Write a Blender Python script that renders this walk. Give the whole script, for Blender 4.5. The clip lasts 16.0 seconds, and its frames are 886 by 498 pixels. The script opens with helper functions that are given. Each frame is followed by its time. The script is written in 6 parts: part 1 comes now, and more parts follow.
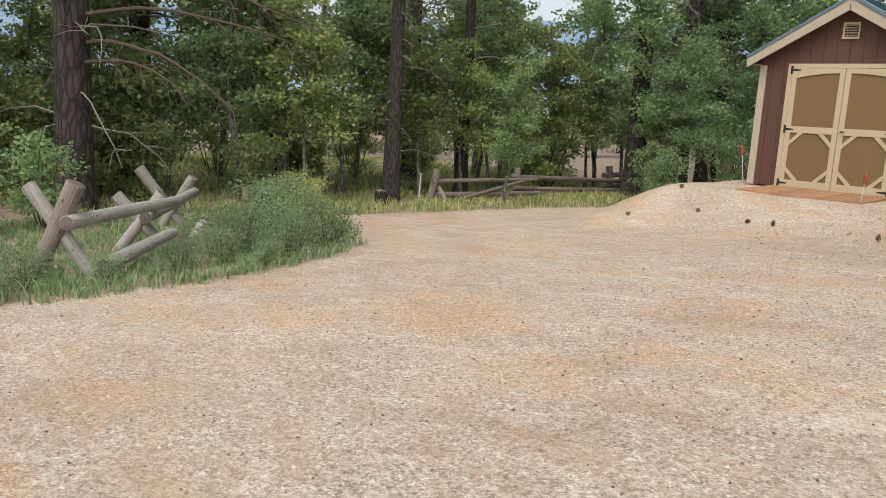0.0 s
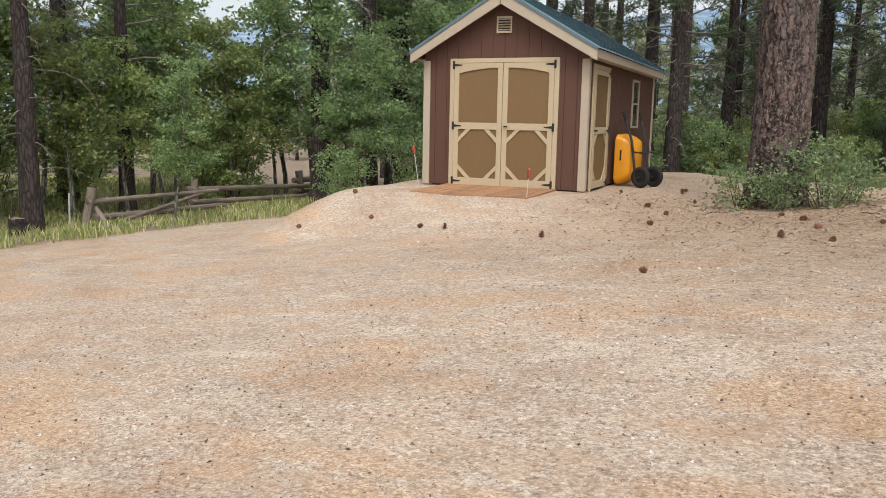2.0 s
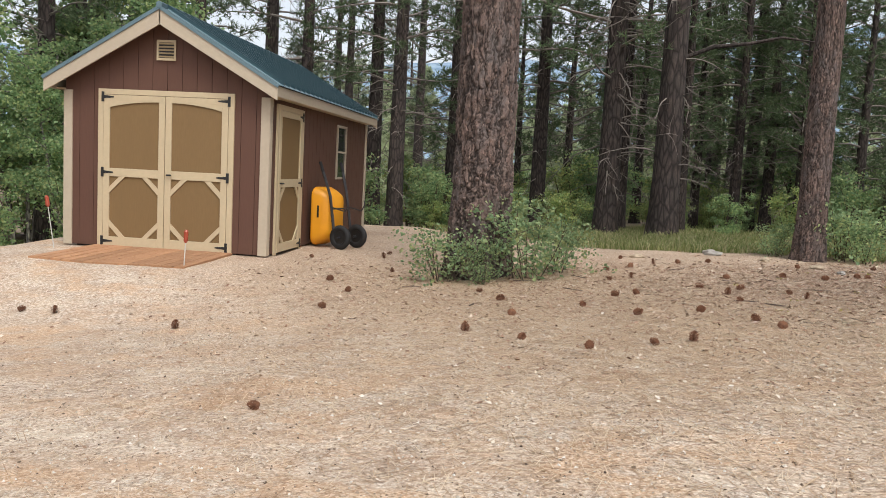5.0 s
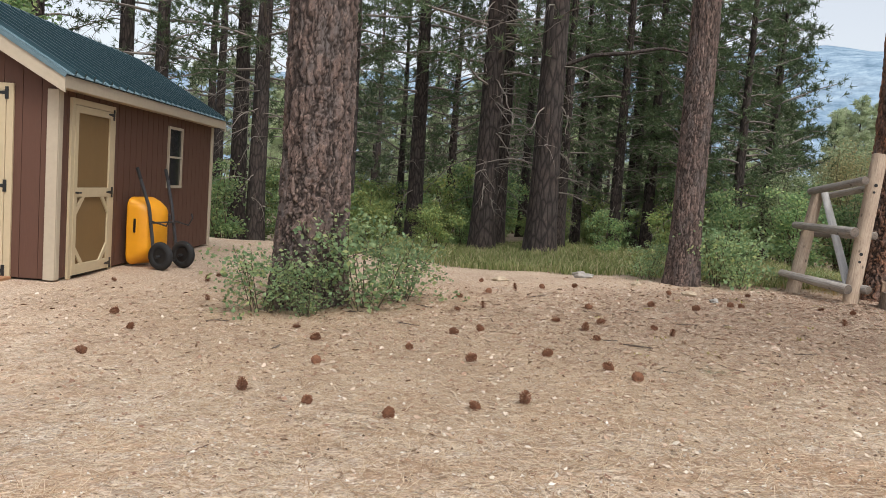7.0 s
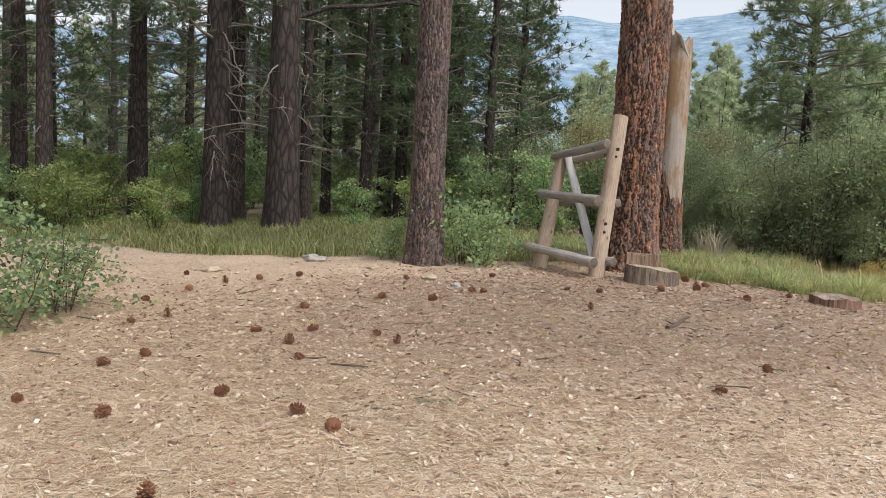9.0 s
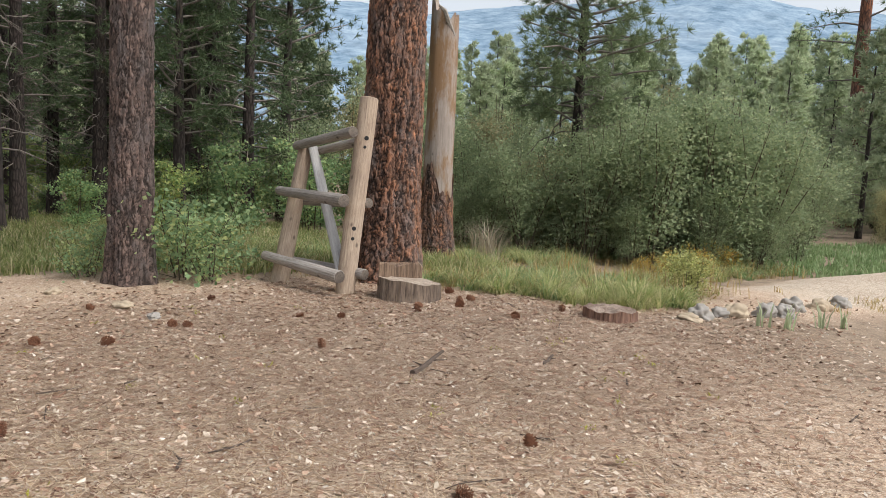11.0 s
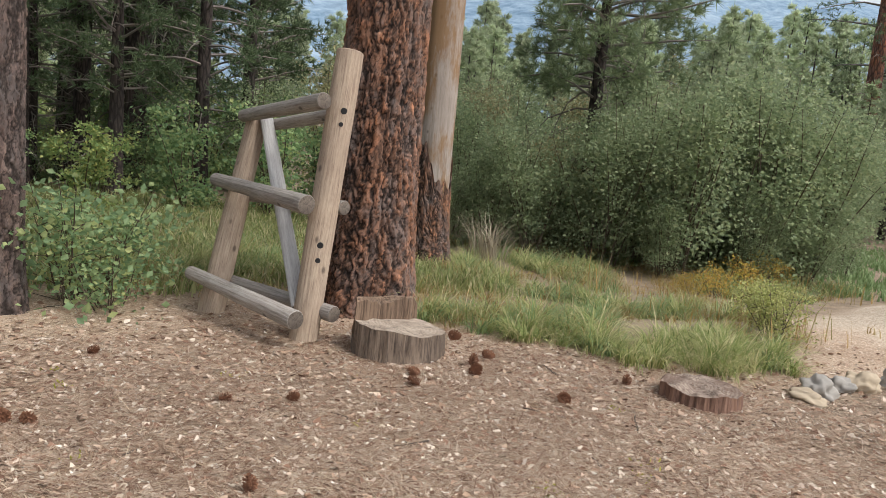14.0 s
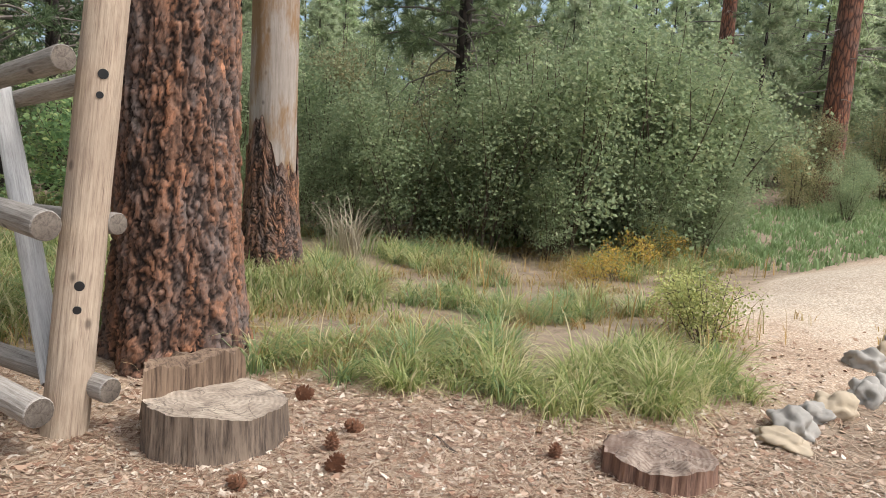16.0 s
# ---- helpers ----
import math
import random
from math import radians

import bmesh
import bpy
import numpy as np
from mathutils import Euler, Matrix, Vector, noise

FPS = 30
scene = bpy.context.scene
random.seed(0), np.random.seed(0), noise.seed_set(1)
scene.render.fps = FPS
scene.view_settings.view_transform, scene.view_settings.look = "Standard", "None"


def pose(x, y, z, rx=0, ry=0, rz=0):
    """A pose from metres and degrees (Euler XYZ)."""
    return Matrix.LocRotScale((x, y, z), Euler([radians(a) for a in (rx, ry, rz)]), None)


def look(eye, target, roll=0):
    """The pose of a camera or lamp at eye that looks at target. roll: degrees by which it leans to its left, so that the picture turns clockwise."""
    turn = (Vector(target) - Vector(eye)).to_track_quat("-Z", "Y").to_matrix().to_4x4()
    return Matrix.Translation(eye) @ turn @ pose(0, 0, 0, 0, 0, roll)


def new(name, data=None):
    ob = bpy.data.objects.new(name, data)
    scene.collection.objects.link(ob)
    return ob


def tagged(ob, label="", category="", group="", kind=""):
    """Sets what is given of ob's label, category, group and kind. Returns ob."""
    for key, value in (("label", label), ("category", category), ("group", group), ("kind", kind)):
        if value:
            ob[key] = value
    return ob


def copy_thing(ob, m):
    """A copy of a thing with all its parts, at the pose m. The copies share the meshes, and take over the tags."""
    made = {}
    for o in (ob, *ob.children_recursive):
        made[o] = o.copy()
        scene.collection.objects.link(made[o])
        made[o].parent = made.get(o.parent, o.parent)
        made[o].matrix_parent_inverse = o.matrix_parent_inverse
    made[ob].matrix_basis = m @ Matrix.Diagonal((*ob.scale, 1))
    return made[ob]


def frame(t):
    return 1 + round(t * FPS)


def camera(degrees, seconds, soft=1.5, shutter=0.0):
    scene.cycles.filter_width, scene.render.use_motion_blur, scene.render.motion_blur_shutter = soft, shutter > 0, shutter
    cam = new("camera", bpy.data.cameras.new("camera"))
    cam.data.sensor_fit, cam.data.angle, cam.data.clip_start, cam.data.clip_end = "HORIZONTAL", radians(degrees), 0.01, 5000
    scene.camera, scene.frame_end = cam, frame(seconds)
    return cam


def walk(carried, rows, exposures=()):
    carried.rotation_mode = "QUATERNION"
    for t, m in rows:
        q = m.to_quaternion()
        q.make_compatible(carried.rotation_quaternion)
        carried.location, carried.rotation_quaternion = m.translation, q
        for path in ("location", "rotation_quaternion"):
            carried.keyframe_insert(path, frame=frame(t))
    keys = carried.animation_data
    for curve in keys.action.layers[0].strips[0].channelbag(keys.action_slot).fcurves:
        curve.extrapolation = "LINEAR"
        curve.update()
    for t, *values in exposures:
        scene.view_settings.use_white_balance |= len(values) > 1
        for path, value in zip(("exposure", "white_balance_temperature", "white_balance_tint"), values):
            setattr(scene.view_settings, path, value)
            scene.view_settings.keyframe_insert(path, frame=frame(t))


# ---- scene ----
cam = camera(58.2, 16.0, soft=0.8)
PATH = [
    (0, (5.715, -13.867, 1.005), (4.331, -12.465, 0.66), 3.3),
    (0.5, (5.662, -13.498, 1.015), (4.347, -12.033, 0.665), 2.6),
    (1, (5.544, -13.064, 1.033), (4.51, -11.385, 0.7), 2.4),
    (1.5, (5.534, -12.659, 1.023), (4.692, -10.873, 0.705), 1.5),
    (2, (5.534, -12.324, 1.057), (4.716, -10.526, 0.743), 1.1),
    (2.5, (5.561, -11.895, 1.091), (4.931, -10.022, 0.783), 1.1),
    (3, (5.632, -11.509, 1.101), (5.105, -9.605, 0.792), 0.5),
    (3.5, (5.67, -11.158, 1.128), (5.332, -9.204, 0.865), 1.4),
    (3.7, (5.676, -10.98, 1.146), (5.399, -9.014, 0.904), 1.5),
    (5.8, (6.146, -9.401, 1.256), (5.916, -7.422, 1.085), 3.7),
    (6, (6.208, -9.261, 1.244), (6.001, -7.279, 1.082), 4.0),
    (6.5, (6.37, -8.862, 1.271), (6.33, -6.868, 1.121), 4.1),
    (7, (6.534, -8.506, 1.309), (6.531, -6.512, 1.155), 3.9),
    (7.5, (6.682, -8.146, 1.325), (6.838, -6.158, 1.177), 3.4),
    (8, (6.842, -7.756, 1.327), (7.138, -5.785, 1.163), 2.9),
    (8.5, (7.049, -7.404, 1.368), (7.384, -5.443, 1.162), 2.9),
    (9, (7.284, -7.02, 1.403), (7.843, -5.111, 1.195), 2.8),
    (9.5, (7.582, -6.714, 1.405), (8.313, -4.865, 1.186), 2.1),
    (10, (7.871, -6.424, 1.427), (8.723, -4.633, 1.175), 2.5),
    (10.2, (7.992, -6.302, 1.443), (8.926, -4.554, 1.178), 2.6),
    (12.3, (8.859, -4.814, 1.557), (9.923, -3.128, 1.402), 2.8),
    (12.5, (8.92, -4.67, 1.567), (9.99, -2.991, 1.386), 3.5),
    (13, (9.036, -4.279, 1.572), (10.118, -2.612, 1.347), 4.9),
    (13.5, (9.196, -3.93, 1.583), (10.279, -2.275, 1.286), 5.7),
    (14, (9.379, -3.656, 1.604), (10.462, -1.999, 1.313), 5.4),
    (14.5, (9.597, -3.268, 1.602), (10.69, -1.617, 1.319), 3.4),
    (15, (9.83, -2.972, 1.579), (10.95, -1.339, 1.299), 2.8),
    (15.5, (10.062, -2.704, 1.579), (11.235, -1.112, 1.283), 3.0),
    (16, (10.324, -2.434, 1.605), (11.667, -0.992, 1.264), 3.4),
]
walk(cam, [(t, look(eye, target, roll)) for t, eye, target, roll in PATH],
     exposures=[(0.0, 0.34), (3.5, 0.48), (7.0, 0.54), (8.5, 0.56), (10.0, 0.66), (12.5, 0.32), (13.5, 0.48), (14.5, 0.56), (15.0, 0.70), (16.0, 0.80)])

# ---- world, sun, exposure ----
world = bpy.data.worlds.new("sky")
scene.world = world
world.use_nodes = True
SUN_EL, SUN_AZ = 56.0, 152.0
wn = world.node_tree
sky = wn.nodes.new("ShaderNodeTexSky")
sky.sky_type, sky.sun_disc = "NISHITA", False
sky.sun_elevation, sky.sun_rotation = radians(SUN_EL), radians(SUN_AZ)
sky.air_density, sky.dust_density, sky.ozone_density = 1.0, 3.0, 1.0
hsv = wn.nodes.new("ShaderNodeHueSaturation")
hsv.inputs["Saturation"].default_value = 0.35
wn.links.new(sky.outputs[0], hsv.inputs["Color"])
wn.links.new(hsv.outputs[0], wn.nodes["Background"].inputs["Color"])
wn.nodes["Background"].inputs["Strength"].default_value = 0.15
sun = new("sun", bpy.data.lights.new("sun", "SUN"))
sun.data.energy, sun.data.angle, sun.data.color = 1.3, radians(22), (1.0, 0.96, 0.9)
sun.matrix_world = pose(0, 0, 30, 90 - SUN_EL, 0, 180 - SUN_AZ)

# ---- the lie of the land ----
K = [-0.545, 1.0604, -0.0198, 0.0081, 0.0746, -0.1031, -0.266]


def smooth(a, b, x):
    t = np.clip((x - a) / (b - a), 0, 1)
    return t * t * (3 - 2 * t)


def land(x, y):
    """Height of the ground, for numbers or arrays: a sidehill, with a levelled pad under the shed and a low sand bank."""
    x, y = np.asarray(x, float), np.asarray(y, float)
    u, v = np.clip(x, -9, 17) / 10, np.clip(y, -14, 4) / 10
    z = K[0] + K[1] * u + K[2] * v + K[3] * u * u + K[4] * u * v + K[5] * v * v + K[6] * u ** 3
    dx = np.maximum(np.maximum(-0.9 - x, x - 3.0), 0)
    dy = np.maximum(np.maximum(-1.2 - y, y - 8), 0)
    z = z + np.maximum(0, -z) * (1 - smooth(0, 2.2, np.hypot(dx, dy)))
    z = z - 0.03 * np.clip(y - 6, 0, 25)
    z = z + 0.010 * np.sin(1.9 * x + 0.7 * y) * np.sin(2.3 * y - 0.6 * x + 1) + 0.007 * np.sin(4.1 * x - 1.3 * y) * np.sin(3.7 * y + 1.1 * x)
    z = z - 0.11 * smooth(2.4, 5.0, y) * smooth(5.5, 7.5, x) * (1 - smooth(15, 17, x))
    z = z - 0.10 * smooth(0.4, 1.5, y) * np.exp(-((x - 14.3) / 1.3) ** 2) * (1 - smooth(2.4, 5.0, y))
    z = z + 0.33 * np.exp(-((x - 19.5) / 3.2) ** 2 - ((y - 0.1) / np.where(y > 0.1, 1.0, 1.5)) ** 2)
    return z


def gz(x, y):
    return float(land(x, y))


def grassy(x, y):
    """Signed distance-like number: above 0 in the grass and undergrowth, below 0 on the drive and the needle bed."""
    x, y = np.asarray(x, float), np.asarray(y, float)
    left = np.interp(y, [-30, -12, -10, -8.3, -7.1, -5.6, -4.6], [-2.5, -1.2, -0.9, -1.6, -2.5, -4.6, -7.0]) - x
    left = np.where(y > -4.6, -1.0, left)
    far_left = np.where(y > -4.6, np.interp(y, [-4.6, -2.4, 0.3, 2.2, 3.4], [-6.7, -6.0, -5.4, -4.6, -2.0]) - x, -1.0)
    back = y - np.interp(x, [-1.9, 2, 3.6, 6.7, 8.4, 10.7, 12.4, 13.2, 14.1, 15.2, 16.2, 17, 22, 40], [8.6, 8.6, 8.0, 4.6, 2.9, 2.0, 0.7, -0.35, -0.6, -0.25, 0.7, 0.95, 1.05, 2])
    return np.maximum(np.maximum(left, far_left), back)


# ---- mesh helpers ----
class Shape:
    """Collects vertices and faces; build() makes one mesh of them."""

    def __init__(self):
        self.v, self.f, self.n, self.a, self.tone = [], [], 0, [], None

    def add(self, verts, faces, value=0.0):
        verts = np.asarray(verts, float).reshape(-1, 3)
        self.v.append(verts)
        self.f.append(np.asarray(faces, int) + self.n)
        self.a.append(np.broadcast_to(np.asarray(value, float), (len(verts),)))
        self.n += len(verts)
        return self

    def box(self, size, m=None, centre=(0, 0, 0)):
        s = np.array([[x, y, z] for x in (-0.5, 0.5) for y in (-0.5, 0.5) for z in (-0.5, 0.5)]) * size + centre
        if m is not None:
            s = np.array([m @ Vector(p) for p in s])
        return self.add(s, [[0, 1, 3, 2], [4, 6, 7, 5], [0, 4, 5, 1], [2, 3, 7, 6], [0, 2, 6, 4], [1, 5, 7, 3]])

    def span(self, lo, hi):
        lo, hi = np.array(lo, float), np.array(hi, float)
        return self.box(hi - lo, centre=(lo + hi) / 2)

    def tube(self, pts, radii, n=8, cap=True, value=0.0):
        pts = np.asarray(pts, float)
        radii = np.broadcast_to(np.asarray(radii, float), (len(pts),))
        d = np.gradient(pts, axis=0)
        d /= np.linalg.norm(d, axis=1)[:, None] + 1e-9
        ref = np.array([1.0, 0, 0]) if abs(d[0, 0]) < 0.8 else np.array([0, 1.0, 0])
        a = np.cross(d, ref)
        a /= np.linalg.norm(a, axis=1)[:, None]
        b = np.cross(d, a)
        th = np.arange(n) * 2 * math.pi / n
        ring = a[:, None] * np.cos(th)[None, :, None] + b[:, None] * np.sin(th)[None, :, None]
        v = (pts[:, None] + ring * radii[:, None, None]).reshape(-1, 3)
        i, j = np.meshgrid(np.arange(len(pts) - 1), np.arange(n), indexing="ij")
        k = (j + 1) % n
        q = np.stack([i * n + j, (i + 1) * n + j, (i + 1) * n + k, i * n + k], -1).reshape(-1, 4)
        self.add(v, q, value)
        if cap:
            for row, flip in ((0, 1), (len(pts) - 1, -1)):
                self.add(np.vstack([pts[row], v[row * n:row * n + n]]), [[0, 1 + c, 1 + (c + 1) % n][::flip] for c in range(n)], value)
        return self

    def mesh(self, name, material, smooth_faces=False, attribute=""):
        me = bpy.data.meshes.new(name)
        v = np.concatenate(self.v)
        counts = np.concatenate([np.full(len(f), f.shape[1]) for f in self.f])
        loops = np.concatenate([f.ravel() for f in self.f])
        me.vertices.add(len(v))
        me.vertices.foreach_set("co", v.ravel())
        me.loops.add(len(loops))
        me.loops.foreach_set("vertex_index", loops)
        me.polygons.add(len(counts))
        me.polygons.foreach_set("loop_start", np.concatenate([[0], np.cumsum(counts)[:-1]]))
        me.polygons.foreach_set("loop_total", counts)
        me.polygons.foreach_set("use_smooth", np.full(len(counts), smooth_faces))
        if attribute:
            me.attributes.new(attribute, "FLOAT", "POINT").data.foreach_set("value", np.concatenate(self.a))
        if self.tone is not None:
            me.attributes.new("tone", "FLOAT", "POINT").data.foreach_set("value", self.tone)
        me.update(calc_edges=True)
        me.materials.append(material)
        return me


def part(name, shape, material, parent=None, label="", smooth_faces=False, attribute="", m=None):
    me = shape.mesh(name, material, smooth_faces, attribute) if isinstance(shape, Shape) else shape
    ob = new(name, me)
    if parent:
        ob.parent = parent
    if m is not None:
        ob.matrix_basis = m
    return tagged(ob, label)


def thing(name, label, category, m=None, group="", kind=""):
    ob = new(name)
    ob.empty_display_size = 0.2
    if m is not None:
        ob.matrix_basis = m
    return tagged(ob, label, category, group, kind)


def bevelled(size, bevel=0.006):
    """A box mesh with bevelled edges, as a Shape."""
    bm = bmesh.new()
    bmesh.ops.create_cube(bm, size=1)
    bmesh.ops.scale(bm, vec=size, verts=bm.verts)
    bmesh.ops.bevel(bm, geom=bm.edges[:], offset=bevel, segments=1, affect="EDGES")
    bm.verts.index_update()
    s = Shape()
    co = [v.co[:] for v in bm.verts]
    quads = [[v.index for v in f.verts] for f in bm.faces if len(f.verts) == 4]
    tris = [[v.index for v in f.verts] for f in bm.faces if len(f.verts) == 3]
    s.add(co, quads)
    s.n -= len(co)
    if tris:
        s.f.append(np.array(tris) + s.n)
    s.n += len(co)
    bm.free()
    return s


def unit(v):
    return v / (np.linalg.norm(v, axis=-1, keepdims=True) + 1e-9)


# ---- materials ----
def nodes_of(name, rough=0.8, metal=0.0):
    mat = bpy.data.materials.new(name)
    mat.use_nodes = True
    t = mat.node_tree
    b = t.nodes["Principled BSDF"]
    b.inputs["Roughness"].default_value, b.inputs["Metallic"].default_value = rough, metal
    return mat, t, b


def node(t, kind, **inputs):
    n = t.nodes.new("ShaderNode" + kind)
    for key, value in inputs.items():
        n.inputs[key.replace("_", " ")].default_value = value
    return n


def coords(t, scale=(1, 1, 1), source="Object"):
    c, m = node(t, "TexCoord"), node(t, "Mapping", Scale=scale)
    t.links.new(c.outputs[source], m.inputs["Vector"])
    return m.outputs[0]


def ramp(t, fac, stops):
    r = node(t, "ValToRGB")
    e = r.color_ramp.elements
    while len(e) < len(stops):
        e.new(0.5)
    for el, (p, c) in zip(e, stops):
        el.position, el.color = p, (*c, 1)
    t.links.new(fac, r.inputs["Fac"])
    return r.outputs["Color"]


def noise_tex(t, vec, scale, detail=4.0, rough=0.6):
    n = node(t, "TexNoise", Scale=scale, Detail=detail, Roughness=rough)
    t.links.new(vec, n.inputs["Vector"])
    return n.outputs["Fac"]


def mixed(t, fac, a, b, how="MIX"):
    m = t.nodes.new("ShaderNodeMix")
    m.data_type, m.blend_type = "RGBA", how
    for value, key in ((fac, 0), (a, 6), (b, 7)):
        if isinstance(value, (int, float)):
            m.inputs[key].default_value = value
        elif isinstance(value, tuple):
            m.inputs[key].default_value = (*value, 1)
        else:
            t.links.new(value, m.inputs[key])
    return m.outputs[2]


def bump(t, b, height, strength=0.5, distance=0.01):
    n = node(t, "Bump", Strength=strength, Distance=distance)
    t.links.new(height, n.inputs["Height"])
    t.links.new(n.outputs[0], b.inputs["Normal"])


def attr(t, name):
    n = node(t, "Attribute")
    n.attribute_name = name
    return n


def painted(name, colour, rough=0.6, grain=(1, 1, 1), amount=0.18, scale=30, metal=0.0, relief=0.15):
    """A plain painted or solid surface with stains at two scales."""
    mat, t, b = nodes_of(name, rough, metal)
    v = coords(t, grain)
    c = np.array(colour)
    fine = ramp(t, noise_tex(t, v, scale), [(0.3, tuple(c * (1 - amount))), (0.7, tuple(np.minimum(c * (1 + amount), 1)))])
    broad = noise_tex(t, v, scale * 0.06, 3)
    out = mixed(t, broad, fine, tuple(c * (1 - amount * 0.8)))
    t.links.new(out, b.inputs["Base Color"])
    bump(t, b, noise_tex(t, v, scale * 3), relief, 0.002)
    return mat


def wood(name, light, dark, axis=2, rough=0.85, scale=6.0):
    """Weathered wood with grain along one axis, cracks and stains."""
    mat, t, b = nodes_of(name, rough)
    g = [14, 14, 14]
    g[axis] = 0.8
    v = coords(t, tuple(g))
    grain = mixed(t, 0.45, noise_tex(t, v, scale, 6, 0.65), noise_tex(t, v, scale * 2.6, 4, 0.7))
    broad = noise_tex(t, coords(t), 3.0, 4)
    lo, hi = np.array(dark), np.array(light)
    col = ramp(t, grain, [(0.30, tuple(lo * 0.45)), (0.39, tuple(lo)), (0.52, tuple(lo * 0.35 + hi * 0.65)), (0.66, tuple(hi))])
    col = mixed(t, ramp(t, broad, [(0.4, (0, 0, 0)), (0.72, (0.6,) * 3)]), col, tuple(lo * 0.95))
    k = [7.0, 7.0, 7.0]
    k[axis] = 4.5
    knot = node(t, "TexVoronoi", Scale=1.0)
    t.links.new(coords(t, tuple(k)), knot.inputs["Vector"])
    col = mixed(t, ramp(t, knot.outputs["Distance"], [(0.06, (0.85,) * 3), (0.13, (0, 0, 0))]), col, tuple(lo * 0.4))
    mr = node(t, "MapRange", To_Min=0.78, To_Max=1.12)
    t.links.new(node(t, "ObjectInfo").outputs["Random"], mr.inputs["Value"])
    col = mixed(t, 1.0, col, mr.outputs[0], "MULTIPLY")
    t.links.new(col, b.inputs["Base Color"])
    bump(t, b, grain, 0.6, 0.006)
    return mat


def bark(name, tones, furrow):
    """Plated bark: colour goes flake by flake, furrows are darker, with fine scales and grey weathering."""
    mat, t, b = nodes_of(name, 0.92)
    flakes = ramp(t, attr(t, "tone").outputs["Fac"], [(i / (len(tones) - 1), c) for i, c in enumerate(tones)])
    fine = noise_tex(t, coords(t, (1, 1, 0.45)), 48, 6, 0.75)
    flakes = mixed(t, 0.85, flakes, ramp(t, fine, [(0.3, (0.45,) * 3), (0.5, (0.95,) * 3), (0.68, (1.5,) * 3)]), "MULTIPLY")
    chip = node(t, "TexVoronoi", Scale=30.0)
    t.links.new(coords(t, (1, 1, 0.4)), chip.inputs["Vector"])
    sp = node(t, "SeparateColor")
    t.links.new(chip.outputs["Color"], sp.inputs[0])
    flakes = mixed(t, 0.7, flakes, ramp(t, sp.outputs[0], [(0.0, (0.6,) * 3), (0.6, (1.0,) * 3), (1.0, (1.35,) * 3)]), "MULTIPLY")
    grey = float(np.mean(tones)) * 1.05
    worn = ramp(t, noise_tex(t, coords(t, (1, 1, 0.5)), 5, 6, 0.75), [(0.46, (0, 0, 0)), (0.64, (0.75,) * 3)])
    flakes = mixed(t, worn, flakes, (grey * 1.04, grey * 0.93, grey * 0.9))
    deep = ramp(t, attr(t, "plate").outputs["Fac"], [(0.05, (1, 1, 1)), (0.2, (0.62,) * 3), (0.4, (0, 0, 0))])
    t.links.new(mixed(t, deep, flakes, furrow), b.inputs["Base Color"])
    bump(t, b, mixed(t, 0.5, fine, chip.outputs["Distance"]), 1.0, 0.015)
    return mat


def far_bark(name, plate, furrow):
    mat, t, b = nodes_of(name, 0.92)
    v = coords(t, (1, 1, 0.35))
    n1 = noise_tex(t, v, 26, 6, 0.7)
    p = np.array(plate)
    col = ramp(t, n1, [(0.25, tuple(p * 0.55)), (0.5, tuple(p)), (0.72, tuple(np.minimum(p * 1.7, 1)))])
    grey = float(p.mean())
    col = mixed(t, ramp(t, noise_tex(t, coords(t), 2.2, 4), [(0.4, (0, 0, 0)), (0.7, (0.6,) * 3)]), col, (grey * 1.1, grey * 1.0, grey * 0.95))
    vo = node(t, "TexVoronoi", Scale=13.0)
    vo.feature = "DISTANCE_TO_EDGE"
    t.links.new(coords(t, (1, 1, 0.25)), vo.inputs["Vector"])
    fac = ramp(t, vo.outputs["Distance"], [(0.0, (1, 1, 1)), (0.2, (0, 0, 0))])
    t.links.new(mixed(t, fac, col, furrow), b.inputs["Base Color"])
    bump(t, b, mixed(t, 0.6, n1, vo.outputs["Distance"]), 1.0, 0.03)
    return mat


def leaf_material(name, colours, rough=0.55, glow_through=0.35):
    """Leaves: colour varies leaf by leaf, and light passes through a little."""
    mat, t, b = nodes_of(name, rough)
    g = node(t, "NewGeometry")
    info = node(t, "ObjectInfo")
    stops = [(i / max(1, len(colours) - 1), c) for i, c in enumerate(colours)]
    col = ramp(t, g.outputs["Random Per Island"], stops)
    shift = node(t, "HueSaturation", Saturation=1.0)
    mr = node(t, "MapRange", To_Min=0.75, To_Max=1.2)
    t.links.new(info.outputs["Random"], mr.inputs["Value"])
    t.links.new(mr.outputs[0], shift.inputs["Value"])
    t.links.new(col, shift.inputs["Color"])
    b.inputs["Specular IOR Level"].default_value = 0.25
    t.links.new(shift.outputs[0], b.inputs["Base Color"])
    tr = node(t, "BsdfTranslucent")
    t.links.new(shift.outputs[0], tr.inputs["Color"])
    mx = node(t, "MixShader", Fac=glow_through)
    t.links.new(b.outputs[0], mx.inputs[1])
    t.links.new(tr.outputs[0], mx.inputs[2])
    t.links.new(mx.outputs[0], t.nodes["Material Output"].inputs["Surface"])
    return mat


